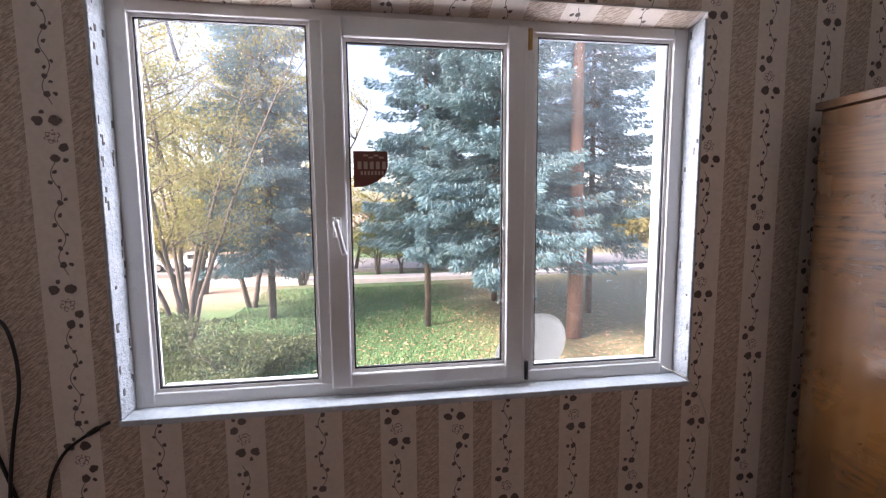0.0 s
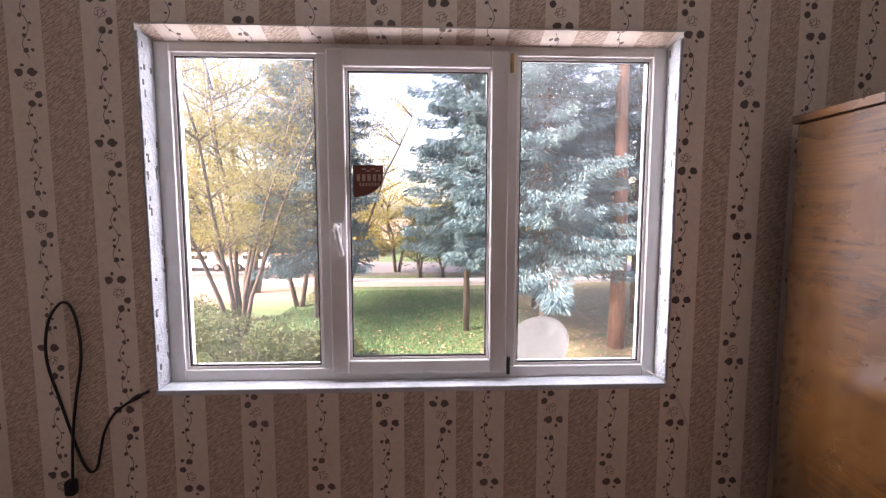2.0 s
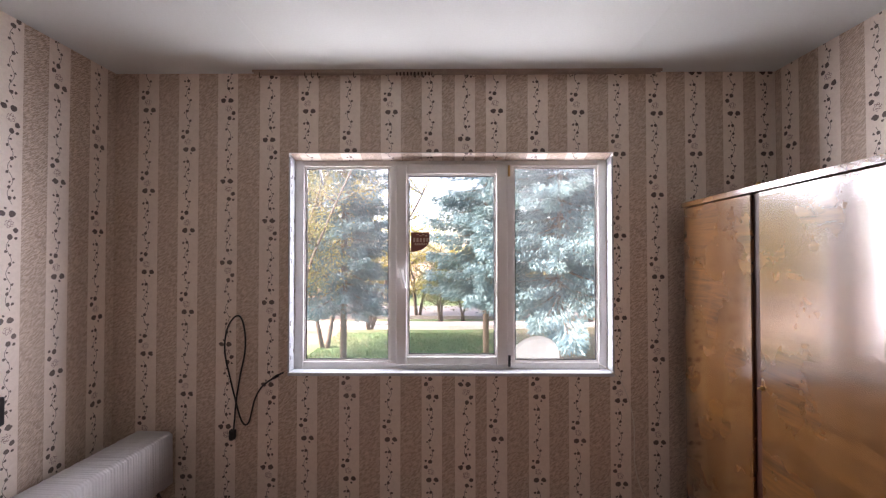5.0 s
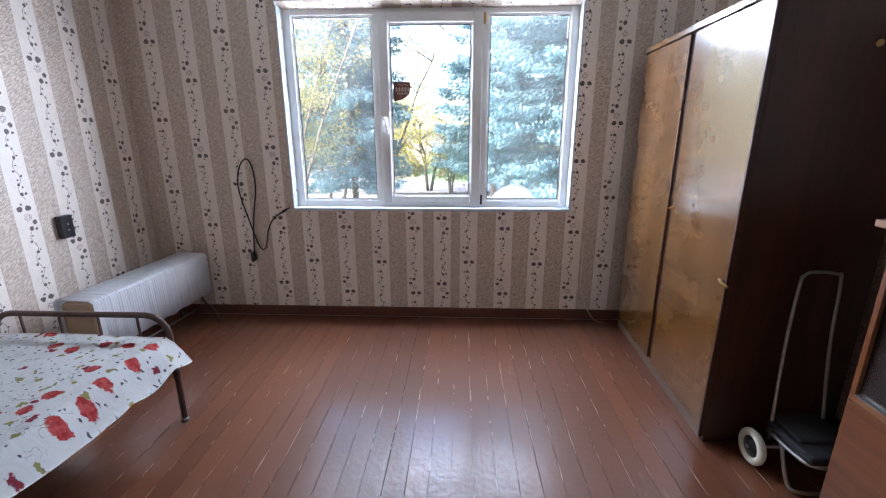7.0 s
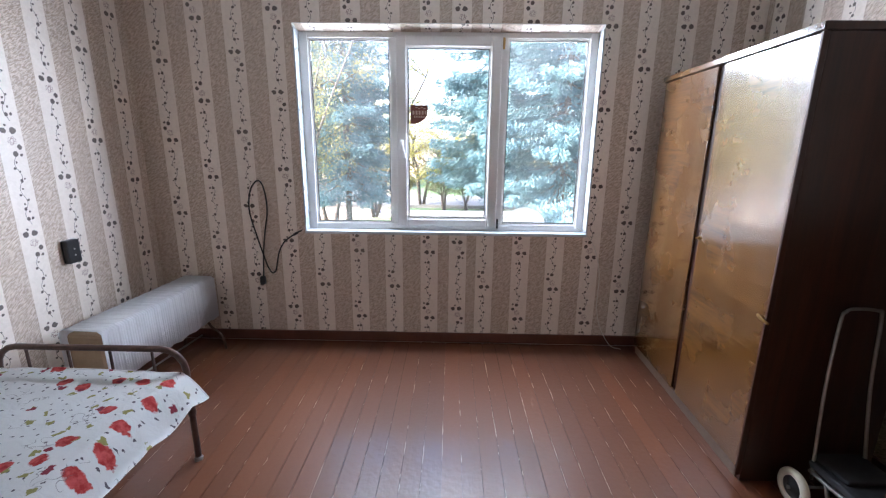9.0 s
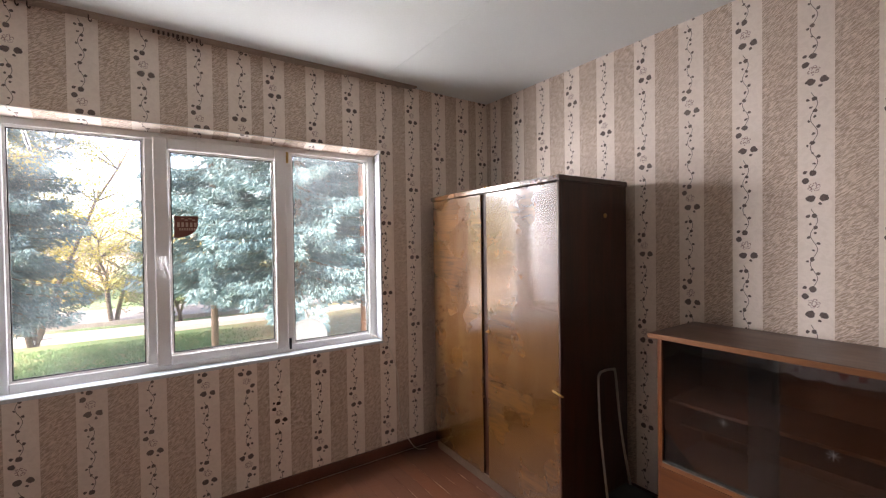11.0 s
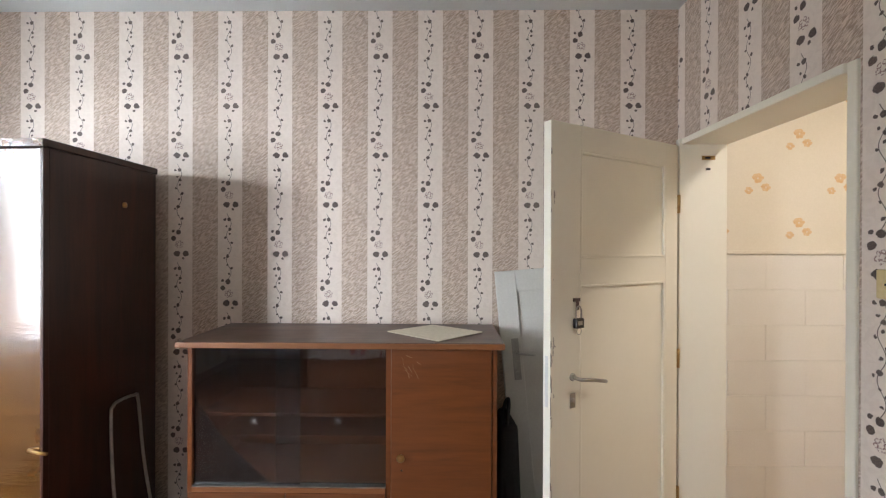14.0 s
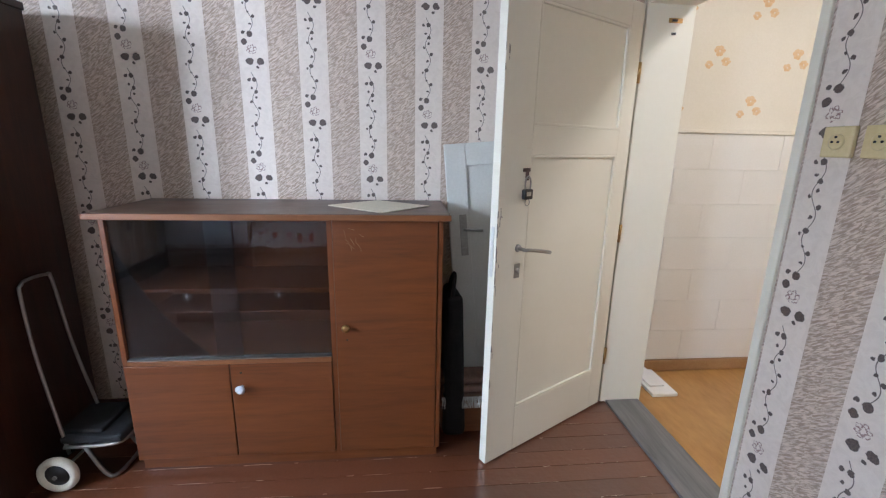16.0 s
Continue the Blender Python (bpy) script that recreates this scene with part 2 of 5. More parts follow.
M_WALNUT = wood("walnut_veneer", (0.112, 0.032, 0.009), (0.182, 0.056, 0.015), 0.36, 1, 0.25)
M_WALNUT_H = wood("walnut_top", (0.060, 0.030, 0.020), (0.115, 0.060, 0.040), 0.38, 1, 0.1)
M_EDGE = wood("beech_edge", (0.16, 0.058, 0.020), (0.25, 0.098, 0.034), 0.4, 1)
M_DOORPAINT = plain("cream_door_paint", (0.83, 0.795, 0.67), (0.85, 0.815, 0.695), 0.42, 2.5, bump=0.05, fine=40)
M_GREYDOOR = plain("old_grey_paint", (0.62, 0.61, 0.57), (0.72, 0.71, 0.67), 0.4, 3, bump=0.1)
M_HALLPAPER = plain("hall_paper", (0.74, 0.67, 0.54), (0.80, 0.73, 0.61), 0.7, 2, bump=0.1)
M_BLOCK = plain("painted_blocks", (0.76, 0.72, 0.64), (0.81, 0.77, 0.70), 0.6, 3, bump=0.15)
M_LINO = plain("linoleum", (0.36, 0.17, 0.045), (0.52, 0.28, 0.09), 0.35, 1.6, (1, 3, 1), 0.1, fine=12)
M_GREYWOOD = wood("grey_threshold_wood", (0.12, 0.115, 0.11), (0.22, 0.21, 0.20), 0.55, 0)
M_STEEL = plain("worn_steel", (0.30, 0.29, 0.27), (0.44, 0.43, 0.40), 0.34, 12, metal=1.0)
M_DARKSTEEL = plain("brown_painted_steel", (0.045, 0.022, 0.016), (0.10, 0.055, 0.04), 0.38, 14, metal=0.2)
M_BRASS = plain("dull_brass", (0.38, 0.24, 0.09), (0.52, 0.34, 0.14), 0.35, 20, metal=1.0)
M_BLACK = plain("black_plastic", (0.010, 0.010, 0.011), (0.018, 0.018, 0.018), 0.35, 10)
M_CLOTHBLACK = plain("black_cloth", (0.007, 0.007, 0.008), (0.014, 0.014, 0.015), 0.8, 16, bump=0.4)
M_TYRE = plain("cream_rubber", (0.62, 0.57, 0.45), (0.72, 0.67, 0.55), 0.6, 8)
M_COVER = plain("white_ribbed_cloth", (0.72, 0.71, 0.72), (0.82, 0.81, 0.82), 0.85, 6, bump=0.3)
M_CARD = plain("cardboard", (0.36, 0.25, 0.15), (0.44, 0.32, 0.2), 0.85, 9)
M_SOCKET = plain("yellowed_plastic", (0.66, 0.53, 0.27), (0.74, 0.61, 0.34), 0.35, 10, bump=0.02)
M_LACE = plain("cream_lace", (0.66, 0.60, 0.47), (0.76, 0.70, 0.57), 0.9, 60, bump=0.6)
M_STICKER = plain("brown_sticker", (0.19, 0.06, 0.045), (0.23, 0.08, 0.06), 0.5, 10, bump=0)
M_STICKERTEXT = plain("sticker_print", (0.55, 0.40, 0.34), (0.6, 0.45, 0.38), 0.5, 10, bump=0)
M_CERAMIC = plain("blue_white_ceramic", (0.55, 0.60, 0.68), (0.78, 0.80, 0.82), 0.15, 60, bump=0)


# ---- mesh helpers ----
def box(bm, lo, hi, bevel=0.0, seg=2):
    """An upright box, with rounded edges where bevel is given."""
    lo, hi = Vector(lo), Vector(hi)
    r = bmesh.ops.create_cube(bm, size=1.0, matrix=Matrix.Translation((lo + hi) / 2) @ Matrix.Diagonal((*(hi - lo), 1)))
    if bevel:
        edges = list({e for v in r["verts"] for e in v.link_edges})
        bmesh.ops.bevel(bm, geom=edges, offset=bevel, segments=seg, affect="EDGES", profile=0.5)
    return bm


def made(*boxes, bevel=0.0):
    bm = bmesh.new()
    for lo, hi in boxes:
        box(bm, lo, hi, bevel)
    return bm


def rod(bm, points, r, sides=10, closed=False, radii=None):
    """A round tube along points."""
    pts = [Vector(p) for p in points]
    n = len(pts)
    rings = []
    up = None
    for i, p in enumerate(pts):
        a = pts[i - 1] if (i or closed) else p
        b = pts[(i + 1) % n] if (i < n - 1 or closed) else p
        d = (b - a).normalized()
        if up is None:
            up = d.orthogonal().normalized()
        up = (up - d * up.dot(d))
        up = up.normalized() if up.length > 1e-6 else d.orthogonal().normalized()
        side = d.cross(up)
        rr = radii[i] if radii else r
        rings.append([bm.verts.new(p + (up * math.cos(k * 2 * math.pi / sides) + side * math.sin(k * 2 * math.pi / sides)) * rr) for k in range(sides)])
    for i in range(n if closed else n - 1):
        a, b = rings[i], rings[(i + 1) % n]
        for k in range(sides):
            f = bm.faces.new((a[k], a[(k + 1) % sides], b[(k + 1) % sides], b[k]))
            f.smooth = True
    if not closed:
        bm.faces.new(rings[0][::-1])
        bm.faces.new(rings[-1])
    return bm


def curve(points, steps=6):
    """Catmull-Rom points through a few given ones."""
    p = [Vector(q) for q in points]
    p = [2 * p[0] - p[1], *p, 2 * p[-1] - p[-2]]
    res = []
    for i in range(1, len(p) - 2):
        a, b, c, d = p[i - 1:i + 3]
        for k in range(steps):
            t = k / steps
            res.append(0.5 * (2 * b + (c - a) * t + (2 * a - 5 * b + 4 * c - d) * t * t + (3 * b - a - 3 * c + d) * t ** 3))
    res.append(p[-2])
    return res


def lathe(bm, profile, m=Matrix.Identity(4), sides=20):
    """A turned body: (radius, height) pairs round the z axis of m."""
    rings = [[bm.verts.new(m @ Vector((r * math.cos(k * 2 * math.pi / sides), r * math.sin(k * 2 * math.pi / sides), h))) for k in range(sides)] for r, h in profile]
    for a, b in zip(rings, rings[1:]):
        for k in range(sides):
            bm.faces.new((a[k], a[(k + 1) % sides], b[(k + 1) % sides], b[k])).smooth = True
    bm.faces.new(rings[0][::-1])
    bm.faces.new(rings[-1])
    return bm


def mesh_of(name, bm, material):
    bmesh.ops.recalc_face_normals(bm, faces=bm.faces)
    me = bpy.data.meshes.new(name)
    bm.to_mesh(me)
    bm.free()
    me.materials.append(material)
    return me


def setting(name, bm, material, label=""):
    return tagged(new(name, mesh_of(name, bm, material)), label, "", "", "structure")


BASES = {}


def thing(name, label, category, m=None, group=""):
    """An empty at the thing's base, which its parts hang under."""
    ob = new(name)
    ob.empty_display_size = 0.1
    m = m or Matrix.Identity(4)
    ob.matrix_basis = m
    BASES[ob] = m
    return tagged(ob, label, category, group)


def part(name, bm, material, parent, label="", local=False):
    """One mesh under a thing or a part. Meshes are given in the world unless local."""
    top = parent.parent or parent
    if not local and top in BASES:
        bm.transform(BASES[top].inverted())
    ob = new(name, mesh_of(name, bm, material))
    ob.parent = parent
    return tagged(ob, label)


def solo(name, bm, material, label, category, group=""):
    return tagged(new(name, mesh_of(name, bm, material)), label, category, group)


# ---- room: walls, floor, ceiling ----
def strips(wall, centres, at, axis, lo, hi, holes, sign):
    """Paper strips on a wall. centres: (place, height of the leaf pair, upside down) in order; at: the wall's plane; sign: way to the right along the wall."""
    for i, (c, z0, turned) in enumerate(centres):
        a = lo if i == 0 else (centres[i - 1][0] + c) / 2
        b = hi if i == len(centres) - 1 else (c + centres[i + 1][0]) / 2
        rects = [(a, b, 0.07, CZ)]
        for ha, hb, za, zb in holes:
            cut = []
            for r in rects:
                x0, x1 = max(r[0], ha), min(r[1], hb)
                if x0 >= x1:
                    cut.append(r)
                    continue
                if r[0] < x0:
                    cut.append((r[0], x0, r[2], r[3]))
                if x1 < r[1]:
                    cut.append((x1, r[1], r[2], r[3]))
                if za > r[2]:
                    cut.append((x0, x1, r[2], za))
                if zb < r[3]:
                    cut.append((x0, x1, zb, r[3]))
            rects = cut
        bm = bmesh.new()
        uv = bm.loops.layers.uv.new("UVMap")
        k = -1 if turned else 1
        for x0, x1, za, zb in rects:
            q = [(x0, za), (x1, za), (x1, zb), (x0, zb)]
            f = bm.faces.new([bm.verts.new((x, at, z) if axis == 0 else (at, x, z)) for x, z in q])
            for loop, (x, z) in zip(f.loops, q):
                loop[uv].uv = (k * sign * (x - c), k * (z - z0))
        me = bpy.data.meshes.new("wallpaper_strip")
        bm.to_mesh(me)
        bm.free()
        me.materials.append(M_PAPER)
        ob = new("wallpaper_strip", me)
        ob.parent = wall


T = 0.19
FY0, FY1 = 1.485, 1.555        # depth of the window frame
wall_north = setting("wall_north", made(
    ((WX - T, NY, GZ), (OX0, NY + 0.25, CZ + 0.3)), ((OX1, NY, GZ), (EX + T, NY + 0.25, CZ + 0.3)),
    ((OX0, NY, GZ), (OX1, NY + 0.25, OZ0)), ((OX0, NY, OZH), (OX1, NY + 0.25, CZ + 0.3)), ((OX0, FY0, OZ1), (OX1, NY + 0.25, OZH))), M_PLASTER, "plastered window wall papered in vine stripes")
wall_east = setting("wall_east", made(((EX, SY - T, -0.3), (EX + T, NY, CZ + 0.3))), M_PLASTER, "wall papered in grey and white vine stripes")
wall_west = setting("wall_west", made(((WX - T, HY, -0.3), (WX, NY, CZ + 0.3))), M_PLASTER, "wall papered in grey and white vine stripes")
wall_south = setting("wall_south", made(
    ((WX, SY - T, -0.3), (DX0 - 0.03, SY, CZ + 0.3)), ((DX1 + 0.03, SY - T, -0.3), (EX, SY, CZ + 0.3)), ((DX0 - 0.03, SY - T, DZ1 + 0.028), (DX1 + 0.03, SY, CZ + 0.3))), M_PLASTER, "papered wall with the doorway to the corridor")

north = [(-1.71, 2.472, 0), (-1.458, 2.225, 0), (-1.214, 2.531, 1), (-0.951, 2.284, 1), (-0.71, 2.462, 0), (-0.45, 2.216, 0), (-0.197, 2.455, 0), (0.058, 2.21, 0),
         (0.263, 2.287, 1), (0.457, 2.46, 0), (0.715, 2.212, 0), (0.96, 2.45, 0), (1.213, 2.19, 0), (1.445, 2.442, 0), (1.685, 2.19, 0), (1.919, 2.44, 0), (2.12, 2.19, 0)]
strips(wall_north, north, NY - 0.002, 0, WX, EX, [(OX0, OX1, OZ0, OZH)], 1)
east = [(0.003 - 0.2565 * i, 1.457 if i % 2 == 0 else 1.709, 0) for i in range(-5, 10)]
strips(wall_east, east[::-1], EX - 0.002, 1, SY, NY, [], -1)
west = [(1.27 - 0.257 * i, (1.20 if i % 2 == 0 else 1.452) if i < 2 else (1.256 if i % 2 == 0 else 0.987), i >= 2) for i in range(15)]
strips(wall_west, west[::-1], WX + 0.002, 1, SY, NY, [], 1)
south = [(2.18 - 0.2565 * i, (0.918 if i % 2 == 0 else 1.17), 0) for i in range(16)]
strips(wall_south, south[::-1], SY + 0.002, 0, WX, EX, [(DX0 - 0.03, DX1 + 0.03, 0, DZ1 + 0.03)], -1)

bm = made(((WX - T, SY - T, CZ), (EX + T, NY, CZ + 0.2)))
for x in (-0.85, 1.172):
    box(bm, (x, SY, CZ - 0.0012), (x + 0.008, NY, CZ))
setting("ceiling", bm, M_CEIL, "off-white painted ceiling with faint panel joints")

floor = setting("floor", made(((WX, SY, -0.2), (EX, NY, -0.022))), M_SKIRT, "red-brown glossy painted board floor, worn")

sk = made(((WX, NY - 0.018, 0), (EX, NY, 0.075)), ((WX, SY, 0), (WX + 0.018, NY - 0.018, 0.075)), ((EX - 0.018, SY, 0), (EX, NY - 0.018, 0.075)),
          ((WX + 0.018, SY, 0), (DX0 - 0.05, SY + 0.018, 0.075)), bevel=0.004)
setting("baseboard", sk, M_SKIRT, "brown painted skirting board")

# ---- window ----
window = setting("window_1", made(
    ((OX0, FY0, OZ0), (-0.765, FY1, OZ1)), ((1.115, FY0, OZ0), (OX1, FY1, OZ1)),
    ((-0.765, FY0, OZ0), (1.115, FY1, 0.888)), ((-0.765, FY0, 2.135), (1.115, FY1, OZ1)),
    ((-0.212, FY0, 0.888), (-0.150, FY1, 2.135)), ((0.515, FY0, 0.888), (0.575, FY1, 2.135)), bevel=0.004), M_PVC, "white plastic three-part window with a tilt sash")
part("sash", made(
    ((-0.172, FY0 - 0.022, 0.872), (-0.103, FY1 - 0.01, 2.148)), ((0.465, FY0 - 0.022, 0.872), (0.535, FY1 - 0.01, 2.148)),
    ((-0.103, FY0 - 0.022, 0.872), (0.465, FY1 - 0.01, 0.925)), ((-0.103, FY0 - 0.022, 2.082), (0.465, FY1 - 0.01, 2.148)), bevel=0.006), M_PVC, window)


def surround(x0, x1, z0, z1, y0, y1, w):
    return made(((x0, y0, z0), (x0 + w, y1, z1)), ((x1 - w, y0, z0), (x1, y1, z1)), ((x0 + w, y0, z0), (x1 - w, y1, z0 + w)), ((x0 + w, y0, z1 - w), (x1 - w, y1, z1)))


for x0, x1, z0, z1, y, mat_ in ((-0.765, -0.212, 0.888, 2.135, 1.51, M_GLASS_DUSTY), (-0.103, 0.465, 0.925, 2.082, 1.492, M_GLASS), (0.575, 1.115, 0.888, 2.135, 1.51, M_GLASS_DUSTY)):
    part("bead", surround(x0, x1, z0, z1, y - 0.012, y, 0.011), M_PVC, window)
    part("gasket", surround(x0 + 0.011, x1 - 0.011, z0 + 0.011, z1 - 0.011, y - 0.008, y + 0.004, 0.005), M_GASKET, window, "black rubber gasket")
    pane = part("pane", made(((x0 + 0.004, y, z0 + 0.004), (x1 - 0.004, y + 0.004, z1 - 0.004))), mat_, window, "dusty glass pane" if mat_ is M_GLASS_DUSTY else "clear glass pane")
    pane.visible_shadow = False
bm = made(((-0.152, 1.452, 1.415), (-0.122, 1.463, 1.485)), bevel=0.004)
part("handle_plate", bm, M_PVC, window)
bm = rod(bmesh.new(), [(-0.137, 1.455, 1.47), (-0.137, 1.425, 1.472), (-0.135, 1.418, 1.462), (-0.112, 1.418, 1.36)], 0.009)
part("handle", bm, M_PVC, window, "white plastic window handle")
for z in (0.90, 2.10):
    part("hinge", rod(bmesh.new(), [(0.545, 1.462, z - 0.035), (0.545, 1.462, z + 0.035)], 0.008), M_BRASS if z > 1 else M_BLACK, window)

# shield sticker on the middle pane, its print unreadable from behind
bm = bmesh.new()
pts = [(-0.078, 1.712), (0.040, 1.712)] + [(0.040 - 0.118 * (1 - math.cos(a)), 1.665 - 0.078 * math.sin(a)) for a in [k * math.pi / 20 for k in range(0, 11)]]
bm.faces.new([bm.verts.new((x, 1.4895, z)) for x, z in pts])
r = bmesh.ops.extrude_face_region(bm, geom=bm.faces[:])
bmesh.ops.translate(bm, verts=[g for g in r["geom"] if isinstance(g, bmesh.types.BMVert)], vec=(0, 0.0015, 0))
sticker = thing("sticker", "dark red-brown shield sticker on the middle window pane", "sticker", pose(-0.02, 1.49, 1.58))
part("backing", bm, M_STICKER, sticker)
bm = bmesh.new()
for k in range(5):
    box(bm, (0.020 - k * 0.021, 1.488, 1.650), (0.033 - k * 0.021, 1.4893, 1.676))
for k in range(7):
    box(bm, (0.018 - k * 0.012, 1.488, 1.630), (0.025 - k * 0.012, 1.4893, 1.643))
for k, z in enumerate((1.690, 1.697, 1.690, 1.697)):
    box(bm, (0.010 - k * 0.018, 1.488, z - 0.003), (0.026 - k * 0.018, 1.4893, z + 0.003))
part("print", bm, M_STICKERTEXT, sticker, "pale print bars")

# reveal: rough white plaster lining and sill, the sill coloured darker for shade
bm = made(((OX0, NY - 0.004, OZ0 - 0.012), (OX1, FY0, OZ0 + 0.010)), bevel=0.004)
setting("window_sill", bm, plain("sill_paint_shaded", (0.45, 0.50, 0.53), (0.64, 0.68, 0.71), 0.6, 9, bump=0.5, dist=0.006, fine=60), "rough whitewashed window ledge, shade mixed into its colour")
# shade in the colour: jamb whitewash dimmed and blued against the window lamps
rev = plain("reveal_whitewash_shaded", (0.34, 0.37, 0.39), (0.54, 0.57, 0.59), 0.8, 14, bump=0.9, dist=0.012, fine=70)
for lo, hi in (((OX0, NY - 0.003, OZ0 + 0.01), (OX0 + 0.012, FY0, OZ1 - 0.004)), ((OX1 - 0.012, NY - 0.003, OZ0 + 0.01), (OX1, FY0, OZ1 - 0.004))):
    setting("reveal", made((lo, hi), bevel=0.003), rev, "whitewashed rough window reveal, its bluish shade put in the colour")
bm = made(((OX0, NY + 0.0005, OZ1 - 0.010), (OX1, FY0 - 0.0005, OZH - 0.0005)))
for v in bm.verts:
    if v.co.z < OZ1 and v.co.y < NY + 0.01:
        v.co.z = OZH - 0.003
head = setting("reveal_head", bm, M_PLASTER, "window head with the wallpaper folded under it")
for i, (c, z0, turned) in enumerate(north):
    x0 = max(OX0 + 0.012, (north[i - 1][0] + c) / 2 if i else WX)
    x1 = min(OX1 - 0.012, (c + north[i + 1][0]) / 2 if i < len(north) - 1 else EX)
    if x0 >= x1:
        continue
    bm = bmesh.new()
    uv = bm.loops.layers.uv.new("UVMap")
    k = -1 if turned else 1
    q = [(x0, 0.0), (x1, 0.0), (x1, FY0 - NY - 0.002), (x0, FY0 - NY - 0.002)]
    f = bm.faces.new([bm.verts.new((x, NY + d, OZH - 0.005 - 0.029 * d / 0.085)) for x, d in q])
    for loop, (x, d) in zip(f.loops, q):
        loop[uv].uv = (k * (x - c), k * (OZ1 - d - z0))
    me = bpy.data.meshes.new("wallpaper_strip")
    bm.to_mesh(me)
    bm.free()
    me.materials.append(M_PAPER)
    new("wallpaper_strip", me).parent = head
bm = bmesh.new()
for k in range(46):
    z = random.uniform(OZ0 + 0.03, OZ1 - 0.03)
    y = random.choice((random.uniform(NY + 0.055, FY0 - 0.01), random.uniform(NY + 0.0, NY + 0.02)))
    h_ = random.uniform(0.006, 0.03)
    if k % 4:
        box(bm, (OX0 + 0.011, y, z), (OX0 + 0.0135, y + random.uniform(0.003, 0.010), z + h_))
    else:
        box(bm, (OX1 - 0.0135, y, z), (OX1 - 0.011, y + random.uniform(0.003, 0.008), z + h_))
tagged(solo("torn_paper_bits", bm, plain("torn_paper", (0.06, 0.055, 0.05), (0.16, 0.14, 0.12), 0.9, 40, bump=0), "dark torn bits of old paper along the window reveal", "paper bits"), kind="stuff")
white_out = plain("outer_whitewash", (0.74, 0.74, 0.73), (0.82, 0.82, 0.81), 0.8, 6)
for lo, hi in (((OX0, FY1, OZ0), (OX0 + 0.015, NY + 0.26, OZ1)), ((OX1 - 0.015, FY1, OZ0), (OX1, NY + 0.26, OZ1)), ((OX0 + 0.015, FY1, OZ0 - 0.01), (OX1 - 0.015, NY + 0.29, OZ0 + 0.012))):
    setting("outer_reveal", made((lo, hi)), white_out, "white outer reveal")

# ---- doorway, corridor ----
frame_p = made(((DX1, SY - T - 0.01, 0), (DX1 + 0.032, SY + 0.034, DZ1 + 0.03)), ((DX0 - 0.032, SY - T - 0.01, 0), (DX0, SY + 0.012, DZ1 + 0.03)), ((DX0, SY - T - 0.01, DZ1), (DX1, SY + 0.022, DZ1 + 0.03)), bevel=0.004)
setting("door_frame", frame_p, M_DOORPAINT, "cream painted door lining")
setting("threshold", made(((DX0, SY - T, -0.02), (DX1, SY + 0.0, 0.012)), bevel=0.004), M_GREYWOOD, "grey weathered wooden threshold")
setting("floor_corridor", made(((WX, HY, -0.2), (HX, SY - T, -0.004))), M_LINO, "ochre patterned linoleum in the corridor")
setting("ceiling_corridor", made(((WX - T, HY - T, CZ), (HX + T, SY - T, CZ + 0.2))), M_CEIL, "corridor ceiling")
hall_e = setting("wall_corridor_east", made(((HX, HY, -0.2), (HX + 0.2, SY - T, CZ))), M_HALLPAPER, "cream corridor wall, painted blocks below floral paper")
setting("wall_corridor_south", made(((WX - T, HY - T, -0.2), (HX + 0.2, HY, CZ))), M_HALLPAPER, "cream corridor wall")

# ---- wardrobe ----
W0, W1, WF, WB, WH = 0.055, 1.302, 1.495, 2.07, 1.874


def askew(bm):
    """The wardrobe's front is not square with the wall: its end at the window is set back."""
    for v in bm.verts:
        v.co.x += 0.044 * (v.co.y - W0) * min(1.0, max(0.0, (WB - v.co.x) / (WB - WF - 0.05)))
    return bm


wardrobe = thing("wardrobe", "tall dark wardrobe with two polished golden-brown veneer doors", "wardrobe", pose(1.78, 0.64, 0))
part("side_panel", askew(made(((WF + 0.02, W0, 0.0), (WB, W0 + 0.022, WH - 0.03)), bevel=0.002)), M_DARKWOOD, wardrobe, "almost black lacquered side panel")
part("side_panel", askew(made(((WF + 0.02, W1 - 0.022, 0.0), (WB, W1, WH - 0.03)), bevel=0.002)), M_DARKWOOD, wardrobe)
part("top_panel", askew(made(((WF - 0.006, W0 - 0.006, WH - 0.03), (WB + 0.005, W1 + 0.006, WH)), bevel=0.004)), M_DARKWOOD, wardrobe)
part("back_panel", askew(made(((WB - 0.008, W0 + 0.022, 0.08), (WB, W1 - 0.022, WH - 0.03)))), M_DARKWOOD, wardrobe)
part("bottom_panel", askew(made(((WF + 0.02, W0 + 0.022, 0.06), (WB - 0.01, W1 - 0.022, 0.08)))), M_DARKWOOD, wardrobe)
part("plinth", askew(made(((WF + 0.012, W0 + 0.0225, 0.0), (WF + 0.03, W1 - 0.0225, 0.06)), bevel=0.002)), plain("plinth_paint", (0.10, 0.06, 0.04), (0.18, 0.12, 0.085), 0.5, 6), wardrobe, "scuffed pale plinth")
d1 = part("door", askew(made(((WF, W0 + 0.012, 0.066), (WF + 0.019, 0.650, WH - 0.034)), bevel=0.003)), M_VENEER, wardrobe, "golden-brown polished veneer door")
d2 = part("door", askew(made(((WF, 0.706, 0.066), (WF + 0.019, W1 - 0.012, WH - 0.034)), bevel=0.003)), M_VENEER, wardrobe, "golden-brown polished veneer door")
part("centre_post", askew(made(((WF + 0.016, 0.642, 0.066), (WF + 0.030, 0.714, WH - 0.034)))), M_DARKWOOD, wardrobe, "dark recessed centre strip")
